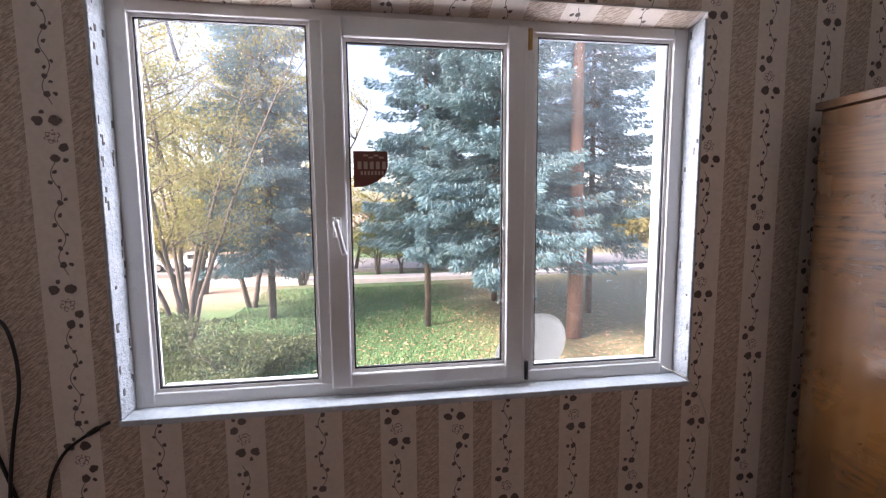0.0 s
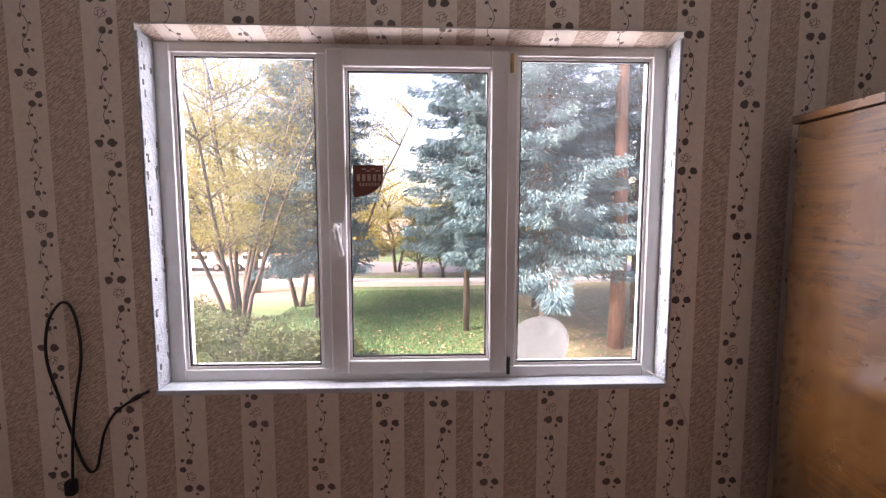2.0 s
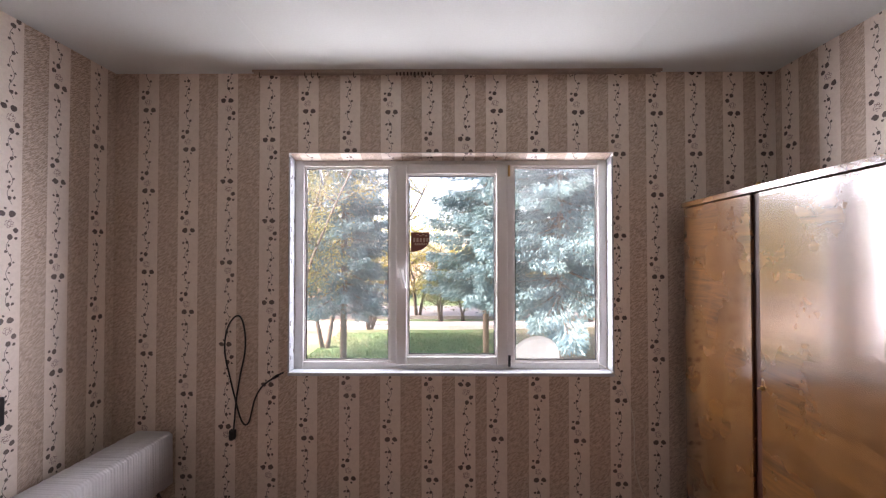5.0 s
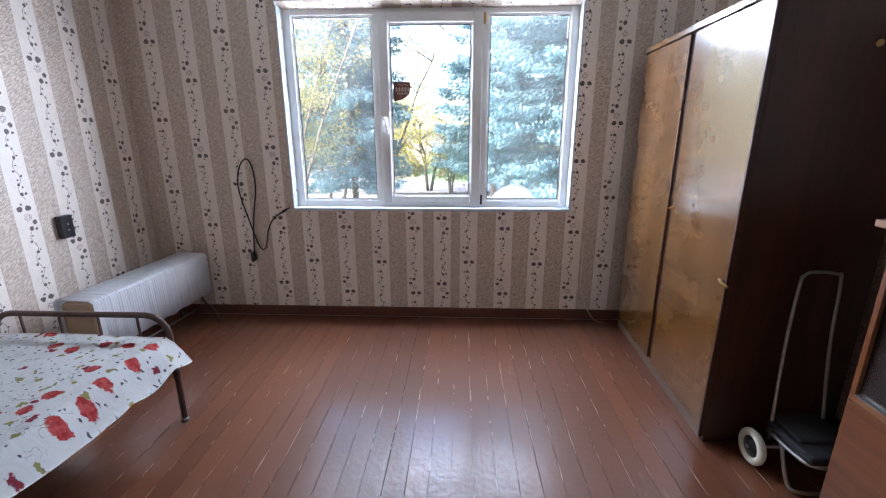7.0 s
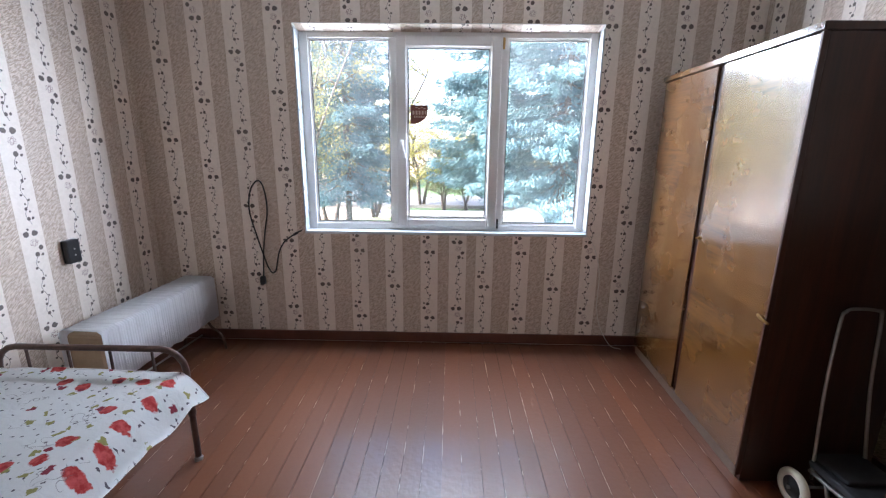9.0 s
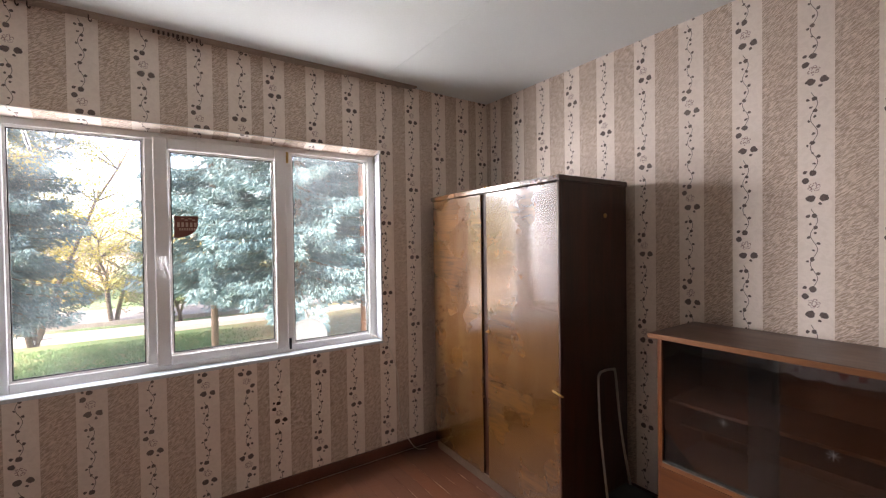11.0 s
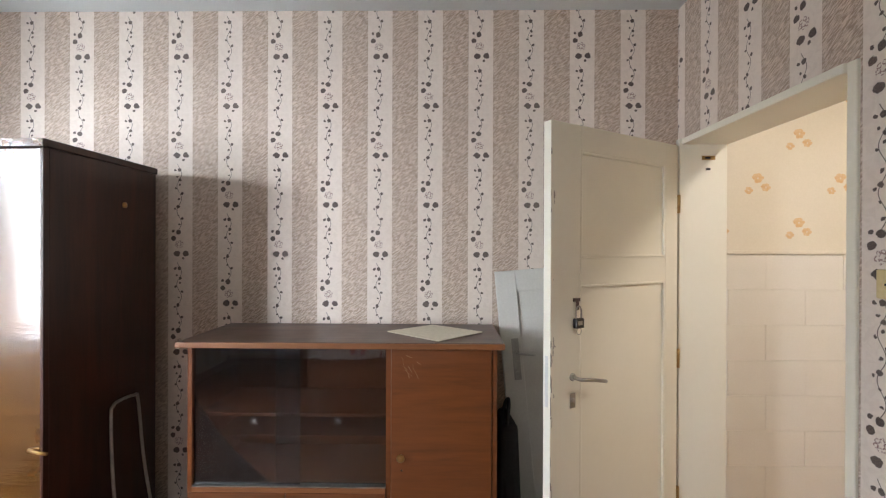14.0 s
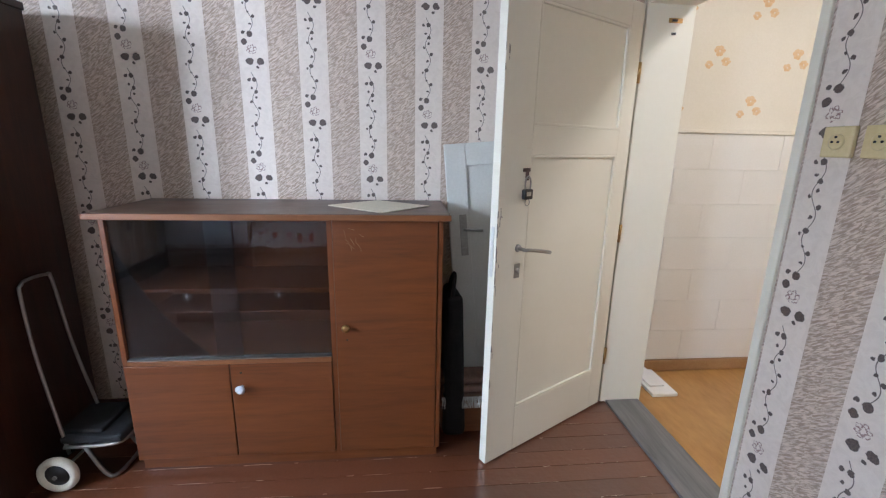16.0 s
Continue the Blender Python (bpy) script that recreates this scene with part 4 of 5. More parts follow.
M_BEDCLOTH = bed_cloth()
bm = bmesh.new()
nx, ny = 60, 110
grid = []
for i in range(nx + 1):
    row = []
    for j in range(ny + 1):
        s = i / nx
        x = BX0 + 0.02 + s * (BX1 - BX0 + 0.05)
        y = BY1 - 0.015 - (j / ny) * (BY1 - BY0 - 0.05)
        over = max(0.0, x - (BX1 - 0.02))
        q = noise.noise(Vector((x * 4, y * 4, 0))) * 0.012 + noise.noise(Vector((x * 11, y * 9, 3))) * 0.006
        z = 0.462 + q - 0.075 * (over / 0.07) ** 1.4 - 0.02 * abs(math.sin(y * 9 + noise.noise(Vector((y * 2, 0, 0))) * 2)) * over / 0.07
        z += 0.012 * math.sin(y * 7) * (over / 0.07)
        x2 = x + 0.015 * math.sin(y * 5.0 + 0.6) * over / 0.07 + (0.02 * noise.noise(Vector((y * 3, 5, 0))) if over else 0)
        row.append(bm.verts.new((x2, y, z)))
    grid.append(row)
for i in range(nx):
    for j in range(ny):
        bm.faces.new((grid[i][j], grid[i + 1][j], grid[i + 1][j + 1], grid[i][j + 1])).smooth = True
hem_line = [grid[nx][j].co.copy() for j in range(0, ny + 1, 2)]
foot_line = [grid[i][0].co.copy() for i in range(0, nx + 1, 2)]
bmesh.ops.solidify(bm, geom=bm.faces[:], thickness=0.004)
cover = thing("bedcover", "white cotton bedcover printed with red hearts and poppies", "bedcover", pose(-1.38, -0.8, 0.46))
part("sheet", bm, M_BEDCLOTH, cover)
part("hem", rod(bmesh.new(), hem_line, 0.0035, 5), M_BEDCLOTH, cover)
part("hem", rod(bmesh.new(), foot_line, 0.0035, 5), M_BEDCLOTH, cover)

# ---- heater under a white cloth ----
heater = thing("heater", "low electric heater on bent metal legs beside the wall", "heater", pose(-1.61, 0.82, 0))
ht = pose(-1.607, 0.82, 0, 0, 0, -3.0)
bm = made(((-0.10, -0.455, 0.225), (0.10, 0.455, 0.50)), bevel=0.02)
bm.transform(ht)
part("body", bm, M_CARD, heater, "brown board casing end")
for y in (-0.40, 0.40):
    bm = rod(bmesh.new(), curve([(-0.12, y, 0.006), (-0.09, y, 0.16), (-0.05, y, 0.235), (0.05, y, 0.235), (0.10, y, 0.17), (0.17, y, 0.10), (0.19, y, 0.006)], 5), 0.009)
    bm.transform(ht)
    part("leg", bm, M_DARKSTEEL, heater, "bent dark steel leg")
bm = rod(bmesh.new(), [(0.02, -0.40, 0.12), (0.02, 0.40, 0.10)], 0.006)
bm.transform(ht)
part("brace", bm, M_STEEL, heater)
# pleated white cloth, an inverted trough with ribs
bm = bmesh.new()
prof = [(-0.118, 0.30), (-0.116, 0.508), (-0.10, 0.524), (0.09, 0.524), (0.112, 0.508), (0.118, 0.225)]
N_ = 220
rings = []
for k in range(N_ + 1):
    y = -0.470 + 0.945 * k / N_
    rib = 0.0009 * math.sin(k * 2 * math.pi / 4) + 0.004 * noise.noise(Vector((k * 0.13, 0, 0)))
    ring = []
    for m_, (x, z) in enumerate(prof):
        dx = rib if x > 0.1 else (-rib if x < -0.1 else 0)
        dz = rib if 0 < m_ < 5 else 0.012 * noise.noise(Vector((k * 0.06, m_, 4)))
        ring.append(bm.verts.new((x + dx, y, z + dz)))
    rings.append(ring)
for a, b in zip(rings, rings[1:]):
    for m_ in range(len(prof) - 1):
        bm.faces.new((a[m_], a[m_ + 1], b[m_ + 1], b[m_])).smooth = True
last = rings[-1]
bm.faces.new(last[::-1])
bmesh.ops.solidify(bm, geom=bm.faces[:], thickness=0.004)
bm.transform(ht)
solo("heater_cover", bm, M_COVER, "white ribbed cloth draped over the heater", "cloth cover")

# ---- curtain rail, sockets, cables ----
rail = thing("curtain_rail", "off-white ceiling curtain rail with a few hooks", "curtain rail", pose(0.2, 1.32, CZ - 0.03))
M_RAIL = plain("rail_plastic", (0.36, 0.28, 0.23), (0.46, 0.38, 0.31), 0.5, 12)
part("track", made(((-1.04, 1.342, CZ - 0.016), (1.46, 1.348, CZ)), ((-1.04, 1.364, CZ - 0.016), (1.46, 1.370, CZ)), ((-1.04, 1.348, CZ - 0.006), (1.46, 1.364, CZ)), bevel=0.002), M_RAIL, rail)
part("track", made(((-1.02, 1.380, CZ - 0.016), (1.44, 1.395, CZ)), bevel=0.003), M_RAIL, rail)
for x in [-1.0, -0.72, -0.68, -0.64, -0.42, -0.05, 0.0, 0.06, 0.26, 0.31, 0.52, 0.9, 1.3, 1.42]:
    part("hook", rod(bmesh.new(), curve([(x, 1.356, CZ - 0.012), (x, 1.356, CZ - 0.035), (x + 0.007, 1.356, CZ - 0.045), (x + 0.012, 1.356, CZ - 0.035)], 3), 0.003, 6), M_DARKSTEEL if x < 0.1 else M_RAIL, rail)
for k in range(10):
    x = -0.16 + k * 0.022
    part("glider", made(((x, 1.348, CZ - 0.032), (x + 0.010, 1.364, CZ - 0.010)), bevel=0.002), M_DARKSTEEL, rail)

so = thing("wall_socket", "black bakelite surface socket on the papered wall", "socket", pose(WX, 0.682, 0.85))
part("box", made(((WX + 0.002, 0.642, 0.785), (WX + 0.040, 0.722, 0.915)), bevel=0.006), M_BLACK, so)
for z in (0.83, 0.865):
    part("hole", lathe(bmesh.new(), [(0.005, 0), (0.005, 0.002)], pose(WX + 0.040, 0.682, z, 0, 90, 0)), M_STEEL, so)


def light_switch(x):
    th = thing("switch_plate", "yellowed square plastic socket plate on the striped wall", "socket", pose(x, SY, 1.41), "plates beside the doorway")
    part("plate", made(((x - 0.040, SY + 0.002, 1.360), (x + 0.040, SY + 0.016, 1.438)), bevel=0.004), M_SOCKET, th)
    part("well", lathe(bmesh.new(), [(0.020, 0), (0.020, 0.003), (0.016, 0.004)], pose(x, SY + 0.016, 1.399, -90, 0, 0)), M_SOCKET, th)
    for dx, dz in ((-0.008, 0), (0.008, 0), (0, 0.012)):
        part("contact", lathe(bmesh.new(), [(0.003, 0), (0.003, 0.003)], pose(x + dx, SY + 0.0195, 1.399 + dz, -90, 0, 0), 8), M_BLACK, th)


light_switch(1.124)
light_switch(1.021)

cab = thing("hanging_cable", "dark twisted cable hanging in a loop on the wall", "cable", pose(-1.132, NY, 0.8))
loop_line = [(-0.852, 0.845), (-0.892, 0.825), (-0.98, 0.764), (-1.027, 0.685), (-1.047, 0.606), (-1.064, 0.543), (-1.091, 0.527), (-1.119, 0.574), (-1.148, 0.677), (-1.185, 0.823),
             (-1.210, 0.956), (-1.210, 1.054), (-1.187, 1.14), (-1.142, 1.193), (-1.107, 1.171), (-1.087, 1.074), (-1.089, 0.965), (-1.115, 0.833), (-1.139, 0.676), (-1.153, 0.50)]
part("wire", rod(bmesh.new(), curve([(x, NY - (0.012 if i < 10 else 0.020), z) for i, (x, z) in enumerate(loop_line)], 5), 0.0052, 8), M_BLACK, cab)
part("plug", made(((-1.178, NY - 0.036, 0.44), (-1.142, NY - 0.004, 0.50)), bevel=0.008), M_BLACK, cab)
part("tape", rod(bmesh.new(), [(-0.915, NY - 0.012, 0.811), (-0.885, NY - 0.012, 0.829)], 0.009, 8), M_BLACK, cab)

wc = thing("thin_cable", "thin white cable from the window down to the floor", "cable", pose(1.28, NY, 0.0))
part("wire", rod(bmesh.new(), curve([(1.10, NY + 0.05, 0.885), (1.17, NY - 0.008, 0.845), (1.24, NY - 0.006, 0.74), (1.29, NY - 0.006, 0.55), (1.295, NY - 0.006, 0.30), (1.33, NY - 0.024, 0.14), (1.40, NY - 0.06, 0.02), (1.47, NY - 0.09, 0.006)], 8), 0.003, 6), plain("white_cable", (0.6, 0.55, 0.48), (0.7, 0.64, 0.56), 0.5, 10, bump=0), wc)

bm = made(((2.13, -2.98, -0.003), (2.40, -2.83, 0.018)), bevel=0.003)
bm2 = box(bm, (2.20, -2.94, 0.019), (2.41, -2.85, 0.030), 0.003)
solo("loose_board", bm, M_BLOCK, "short pale painted board lying on the corridor floor", "board")


# ---- outside ----
from mathutils import bvhtree
def ground_mat():
    t = Tree("lawn")
    o = t.coord("Object")
    sep = t.n.new("ShaderNodeSeparateXYZ")
    t.l.new(o, sep.inputs[0])
    g = t.mix(t.noise(o, 0.6, 5), (0.070, 0.165, 0.066), (0.108, 0.215, 0.095))
    g = t.mix(t.ramp(t.noise(o, 14, 4), 0.4, 0.62), g, (0.055, 0.115, 0.042))
    leaf = t.ramp(t.noise(o, 13, 3, 0.7), 0.56, 0.62)
    g = t.mix(t.math("MULTIPLY", leaf, 0.7), g, (0.30, 0.19, 0.06))
    litter = t.math("MULTIPLY", t.ramp(sep.outputs[0], 1.8, 5.5), t.ramp(t.noise(o, 3.5, 5, 0.7), 0.38, 0.62, 0.25, 0.8))
    g = t.mix(litter, g, (0.27, 0.185, 0.115))
    dirt = t.mix(t.noise(o, 1.2, 5), (0.22, 0.16, 0.11), (0.34, 0.25, 0.18))
    edge = t.math("ADD", t.math("MULTIPLY", sep.outputs[0], -0.5), t.math("MULTIPLY", t.noise(o, 0.35, 3), 3.0))
    bare = t.math("MULTIPLY", t.ramp(edge, 3.6, 5.2), t.ramp(sep.outputs[1], 21.5, 24.5))
    col = t.mix(bare, g, dirt)
    t.bump(t.noise(o, 40, 3), 0.6, 0.03)
    return t.done(col, 0.9)


bm = bmesh.new()
bmesh.ops.create_grid(bm, x_segments=40, y_segments=40, size=300)
for v in bm.verts:
    v.co.z = GZ + 0.25 * noise.noise(v.co * 0.03) * (1 if v.co.length > 20 else 0)
surface = bvhtree.BVHTree.FromBMesh(bm)
setting("ground", bm, ground_mat(), "autumn lawn with fallen leaves")
M_PATH = plain("pale_paving", (0.42, 0.40, 0.38), (0.55, 0.53, 0.50), 0.9, 2)
bm = bmesh.new()
ring = [[bm.verts.new((x, 28.3 - 0.02 * x + 0.012 * (x + 4) ** 2 * (0.3 if x > -4 else 0.05) + w, GZ + 0.28)) for x in range(-40, 34, 2)] for w in (0, 1.7)]
for k in range(len(ring[0]) - 1):
    bm.faces.new((ring[0][k], ring[0][k + 1], ring[1][k + 1], ring[1][k]))
r = bmesh.ops.extrude_face_region(bm, geom=bm.faces[:])
bmesh.ops.translate(bm, verts=[g for g in r["geom"] if isinstance(g, bmesh.types.BMVert)], vec=(0, 0, -0.4))
setting("pavement", bm, M_PATH, "pale paved footpath across the lawn")
setting("road", made(((-60, 33.0, GZ - 0.3), (60, 40.0, GZ + 0.27))), plain("asphalt", (0.16, 0.155, 0.15), (0.24, 0.235, 0.23), 0.9, 1.5, fine=40), "grey asphalt road")

M_BARK = wood("spruce_bark", (0.07, 0.055, 0.045), (0.15, 0.12, 0.10), 0.9, 2)
M_PINEBARK = wood("pine_bark", (0.13, 0.072, 0.052), (0.23, 0.135, 0.10), 0.9, 2)
M_NEEDLE = foliage("blue_spruce_needles", (0.084, 0.170, 0.192), (0.172, 0.298, 0.336), (0.072, 0.138, 0.142), 0.28)
M_LEAF_Y = foliage("yellow_leaves", (0.40, 0.33, 0.06), (0.52, 0.44, 0.10), (0.20, 0.23, 0.06), 0.55)
M_LEAF_P = foliage("pale_leaves", (0.22, 0.24, 0.10), (0.36, 0.34, 0.14), (0.30, 0.25, 0.09), 0.5)
M_LEAF_G = foliage("green_leaves", (0.09, 0.12, 0.045), (0.17, 0.19, 0.07), (0.22, 0.20, 0.07), 0.45)
M_SHRUB = foliage("shrub_leaves", (0.07, 0.10, 0.04), (0.14, 0.17, 0.07), None, 0.4)
rng = np.random.default_rng(7)


def cards(name, centres, dirs, length, width, material, parent):
    """Many small pointed leaves or sprays, each its own little folded blade, in one mesh."""
    n = len(centres)
    d = dirs / (np.linalg.norm(dirs, axis=1, keepdims=True) + 1e-9)
    rnd = rng.normal(size=(n, 3))
    s = np.cross(d, rnd)
    s /= np.linalg.norm(s, axis=1, keepdims=True) + 1e-9
    up = np.cross(d, s)
    L = (length * rng.uniform(0.6, 1.3, n))[:, None]
    W = (width * rng.uniform(0.7, 1.3, n))[:, None]
    v = np.stack([centres - d * L * 0.5, centres + s * W * 0.5 + up * W * 0.15, centres + d * L * 0.5, centres - s * W * 0.5 + up * W * 0.15], 1).reshape(-1, 3)
    f = np.arange(n * 4).reshape(-1, 4)
    me = bpy.data.meshes.new(name)
    me.from_pydata(v.tolist(), [], f.tolist())
    me.materials.append(material)
    ob = new(name, me)
    ob.parent = parent
    return tagged(ob, kind="stuff")


def spruce(x, y, height, base, radius, label, bare=2.0, dens=1.0, seed=0):
    """A blue spruce: tapered trunk, whorls of drooping limbs, thousands of sprays."""
    rs = random.Random(seed)
    th = thing("spruce_tree", label, "tree", pose(x, y, GZ), "spruces on the lawn")
    part("trunk", rod(bmesh.new(), [(0, 0, -0.2), (0.03, 0, height * 0.3), (-0.03, 0.02, height * 0.7), (0, 0, height)], base, 9, False, [base, base * 0.8, base * 0.4, 0.02]), M_BARK, th, local=True)
    limbs = bmesh.new()
    C, D = [], []
    z = bare
    while z < height - 0.3:
        k = (height - z) / (height - bare)
        R = radius * (k ** 0.75) * rs.uniform(0.8, 1.12)
        for b in range(rs.randint(5, 7)):
            a = rs.uniform(0, 2 * math.pi)
            L = R * rs.uniform(0.7, 1.15)
            droop = rs.uniform(0.15, 0.45)
            tip = []
            for q in range(7):
                s = q / 6
                tip.append(Vector((math.cos(a) * L * s, math.sin(a) * L * s, z - droop * L * s + 0.35 * droop * L * s ** 3 * 1.8)))
            rod(limbs, tip, 0.03, 4, False, [0.035 * (1 - 0.85 * q / 6) for q in range(7)])
            m = int(66 * dens * L * (1.0 if z < 15 else 0.35))
            for q in range(m):
                s = rs.uniform(0.18, 1.0)
                i = min(5, int(s * 6))
                p = tip[i].lerp(tip[i + 1], s * 6 - i)
                out = Vector((math.cos(a), math.sin(a), -0.25))
                lat = Vector((-math.sin(a), math.cos(a), 0)) * rs.uniform(-1, 1)
                w = 0.42 * L * (1 - s * 0.75)
                hang = rs.uniform(-0.30, 0.06) * (0.5 + 0.6 * k)
                C.append(p + lat * w * 0.6 + Vector((0, 0, hang)))
                D.append(out * 0.7 + lat * 0.9 + Vector((0, 0, rs.uniform(-0.9, 0.2))))
        z += rs.uniform(0.26, 0.42)
    tagged(part("limbs", limbs, M_BARK, th, local=True), kind="stuff")
    cards("crown", np.array([tuple(c) for c in C]), np.array([tuple(c) for c in D]), 0.23, 0.048, M_NEEDLE, th)


def broadleaf(x, y, height, base, radius, material, label, stems=3, leaves=5000, seed=0, low=0.35, size=0.13):
    """A many-stemmed tree: forked limbs and loose clumps of leaves with gaps."""
    rs = random.Random(seed)
    th = thing("broadleaf_tree", label, "tree", pose(x, y, GZ), "broadleaf trees outside")
    tips = []
    tb = bmesh.new()
    for s in range(stems):
        a = 2 * math.pi * s / stems + rs.uniform(-0.4, 0.4)
        lean_ = rs.uniform(0.12, 0.34)
        pts = [Vector((0.1 * math.cos(a), 0.1 * math.sin(a), -0.2))]
        for q in range(1, 7):
            f = q / 6
            pts.append(Vector((math.cos(a) * lean_ * height * f ** 1.2 + rs.uniform(-.12, .12), math.sin(a) * lean_ * height * f ** 1.2 + rs.uniform(-.12, .12), height * 0.75 * f)))
        rod(tb, pts, base, 7, False, [base * (1 - 0.8 * q / 6) for q in range(7)])
        for q in range(2, 7):
            for b in range(4):
                aa = rs.uniform(0, 2 * math.pi)
                L = radius * rs.uniform(0.4, 0.95)
                mid = pts[q] + Vector((math.cos(aa) * L * 0.5, math.sin(aa) * L * 0.5, L * 0.30))
                end = pts[q] + Vector((math.cos(aa) * L, math.sin(aa) * L, L * rs.uniform(0.35, 0.8)))
                rod(tb, [pts[q], mid, end], 0.02, 5, False, [base * 0.3, base * 0.2, 0.008])
                if end.z > height * low:
                    tips += [mid, end, (mid + end) / 2]
    part("trunk", tb, M_BARK, th, local=True)
    per = max(4, leaves // max(1, len(tips)))
    C = np.concatenate([np.array(tuple(p)) + rng.normal(size=(per, 3)) * np.array([0.42, 0.42, 0.34]) * rng.uniform(0.6, 1.5) for p in tips])
    cards("crown", C, rng.normal(size=C.shape) + np.array([0, 0, -0.5]), size, size * 0.62, material, th)


spruce(1.85, 17.4, 25.0, 0.14, 3.0, "blue spruce with hanging grey-blue branches", 3.4, 2.0, 1)
spruce(4.5, 15.2, 24.0, 0.14, 3.9, "blue spruce, dense and silvery", 3.3, 2.2, 2)
spruce(9.4, 18.2, 23.0, 0.15, 3.8, "blue spruce with bare lower trunk", 3.8, 1.9, 3)
spruce(5.8, 21.5, 25.0, 0.16, 4.6, "tall blue spruce at the back", 3.2, 1.6, 5)
spruce(-5.0, 20.0, 25.0, 0.17, 3.3, "dark slender spruce beside the lawn", 2.8, 2.0, 4)

pine = thing("pine_tree", "tall pine with reddish bark", "tree", pose(7.15, 14.9, GZ))
part("trunk", rod(bmesh.new(), [(0, 0, -0.2), (0.05, 0, 4), (-0.05, 0.05, 9), (0.1, 0, 15)], 0.27, 12, False, [0.30, 0.26, 0.21, 0.1]), M_PINEBARK, pine, local=True)
C = rng.normal(size=(2600, 3)) * np.array([1.4, 1.4, 1.2]) + np.array([0, 0, 14.5])
cards("crown", C, rng.normal(size=C.shape), 0.3, 0.06, M_NEEDLE, pine)

broadleaf(-8.4, 19.6, 15.0, 0.13, 2.7, M_LEAF_G, "several-stemmed tree with thin green autumn leaves", 4, 20000, 11, 0.30, 0.12)
broadleaf(-6.9, 15.8, 14.5, 0.09, 2.5, M_LEAF_P, "slender tree with many thin twigs and pale leaves", 5, 26000, 19, 0.22, 0.085)
broadleaf(-6.6, 22.4, 12.0, 0.14, 2.4, M_LEAF_G, "forked tree with green leaves", 2, 11000, 12, 0.3, 0.12)
broadleaf(-10.5, 26.5, 18.0, 0.15, 3.4, M_LEAF_Y, "tall tree with yellow autumn leaves", 3, 16000, 13, 0.25)
broadleaf(-5.2, 28.5, 15.0, 0.15, 2.6, M_LEAF_Y, "slim tree with yellow leaves by the path", 3, 10000, 17, 0.2)
broadleaf(-2.2, 33.5, 8.6, 0.15, 2.8, M_LEAF_Y, "tree with glowing yellow leaves by the path", 3, 8000, 14, 0.2)
broadleaf(-17.0, 30.0, 16.0, 0.2, 3.6, M_LEAF_Y, "yellow tree far off", 3, 10000, 15)
broadleaf(10.5, 30.0, 12.0, 0.18, 3.4, M_LEAF_G, "green tree at the far edge", 3, 9000, 16, 0.2)
for k, (x, y) in enumerate(((1.4, 31.5), (-0.3, 30.8), (5.2, 31.0), (13.0, 34.0))):
    broadleaf(x, y, 4.8 + 0.5 * (k % 2), 0.10, 1.8, M_SHRUB, "bushy dark green tree behind the path", 3, 4200, 30 + k, 0.1)


def shrub(x, y, r_, h, n, material, label, seed):
    th = thing("shrub", label, "shrub", pose(x, y, GZ), "shrubs below the window")
    rs = random.Random(seed)
    tb = bmesh.new()
    for k in range(9):
        a = rs.uniform(0, 6.28)
        rod(tb, [(0, 0, -0.1), (math.cos(a) * r_ * 0.4, math.sin(a) * r_ * 0.4, h * 0.5), (math.cos(a) * r_ * 0.8, math.sin(a) * r_ * 0.8, h * rs.uniform(0.7, 1))], 0.02, 5, False, [0.025, 0.015, 0.006])
    part("stems", tb, M_BARK, th, local=True)
    C = rng.normal(size=(n, 3))
    C = C / np.linalg.norm(C, axis=1, keepdims=True) * (rng.uniform(0.3, 1, n) ** 0.5)[:, None] * np.array([r_, r_, h * 0.55])
    C[:, :2] += 0.3 * r_ * np.sin(C[:, 2:] * 7)
    C[:, 2] += h * 0.55
    cards("leaves", C, rng.normal(size=C.shape), 0.11, 0.065, material, th)


for k, (x, y, r_, h) in enumerate(((-6.3, 13.4, 1.7, 1.7), (-4.3, 12.6, 1.3, 1.3), (-8.5, 14.6, 1.8, 1.9), (-10.5, 16.5, 1.8, 1.7), (-3.0, 13.6, 0.9, 0.8))):
    shrub(x, y, r_, h, 3600, M_SHRUB, "loose green shrub under the window", 50 + k)

# distant belt of woods
n = 26000
xs = rng.uniform(-75, 75, n)
C = np.stack([xs, 52 + rng.normal(size=n) * 3 + 0.004 * xs ** 2, GZ + rng.uniform(0.1, 1, n) ** 0.8 * (6.0 + 2.2 * np.sin(xs * 0.31) + 1.6 * np.sin(xs * 0.83 + 1) - 3.5 * np.exp(-((xs + 3) / 6.0) ** 2))], 1)
woods = thing("distant_trees", "belt of trees in green and yellow beyond the road", "trees", pose(0, 52, GZ))
C -= np.array([0, 52, GZ])
cards("crowns", C, rng.normal(size=C.shape), 0.75, 0.5, foliage("far_leaves", (0.09, 0.11, 0.05), (0.22, 0.20, 0.08), (0.28, 0.24, 0.07), 0.4), woods)


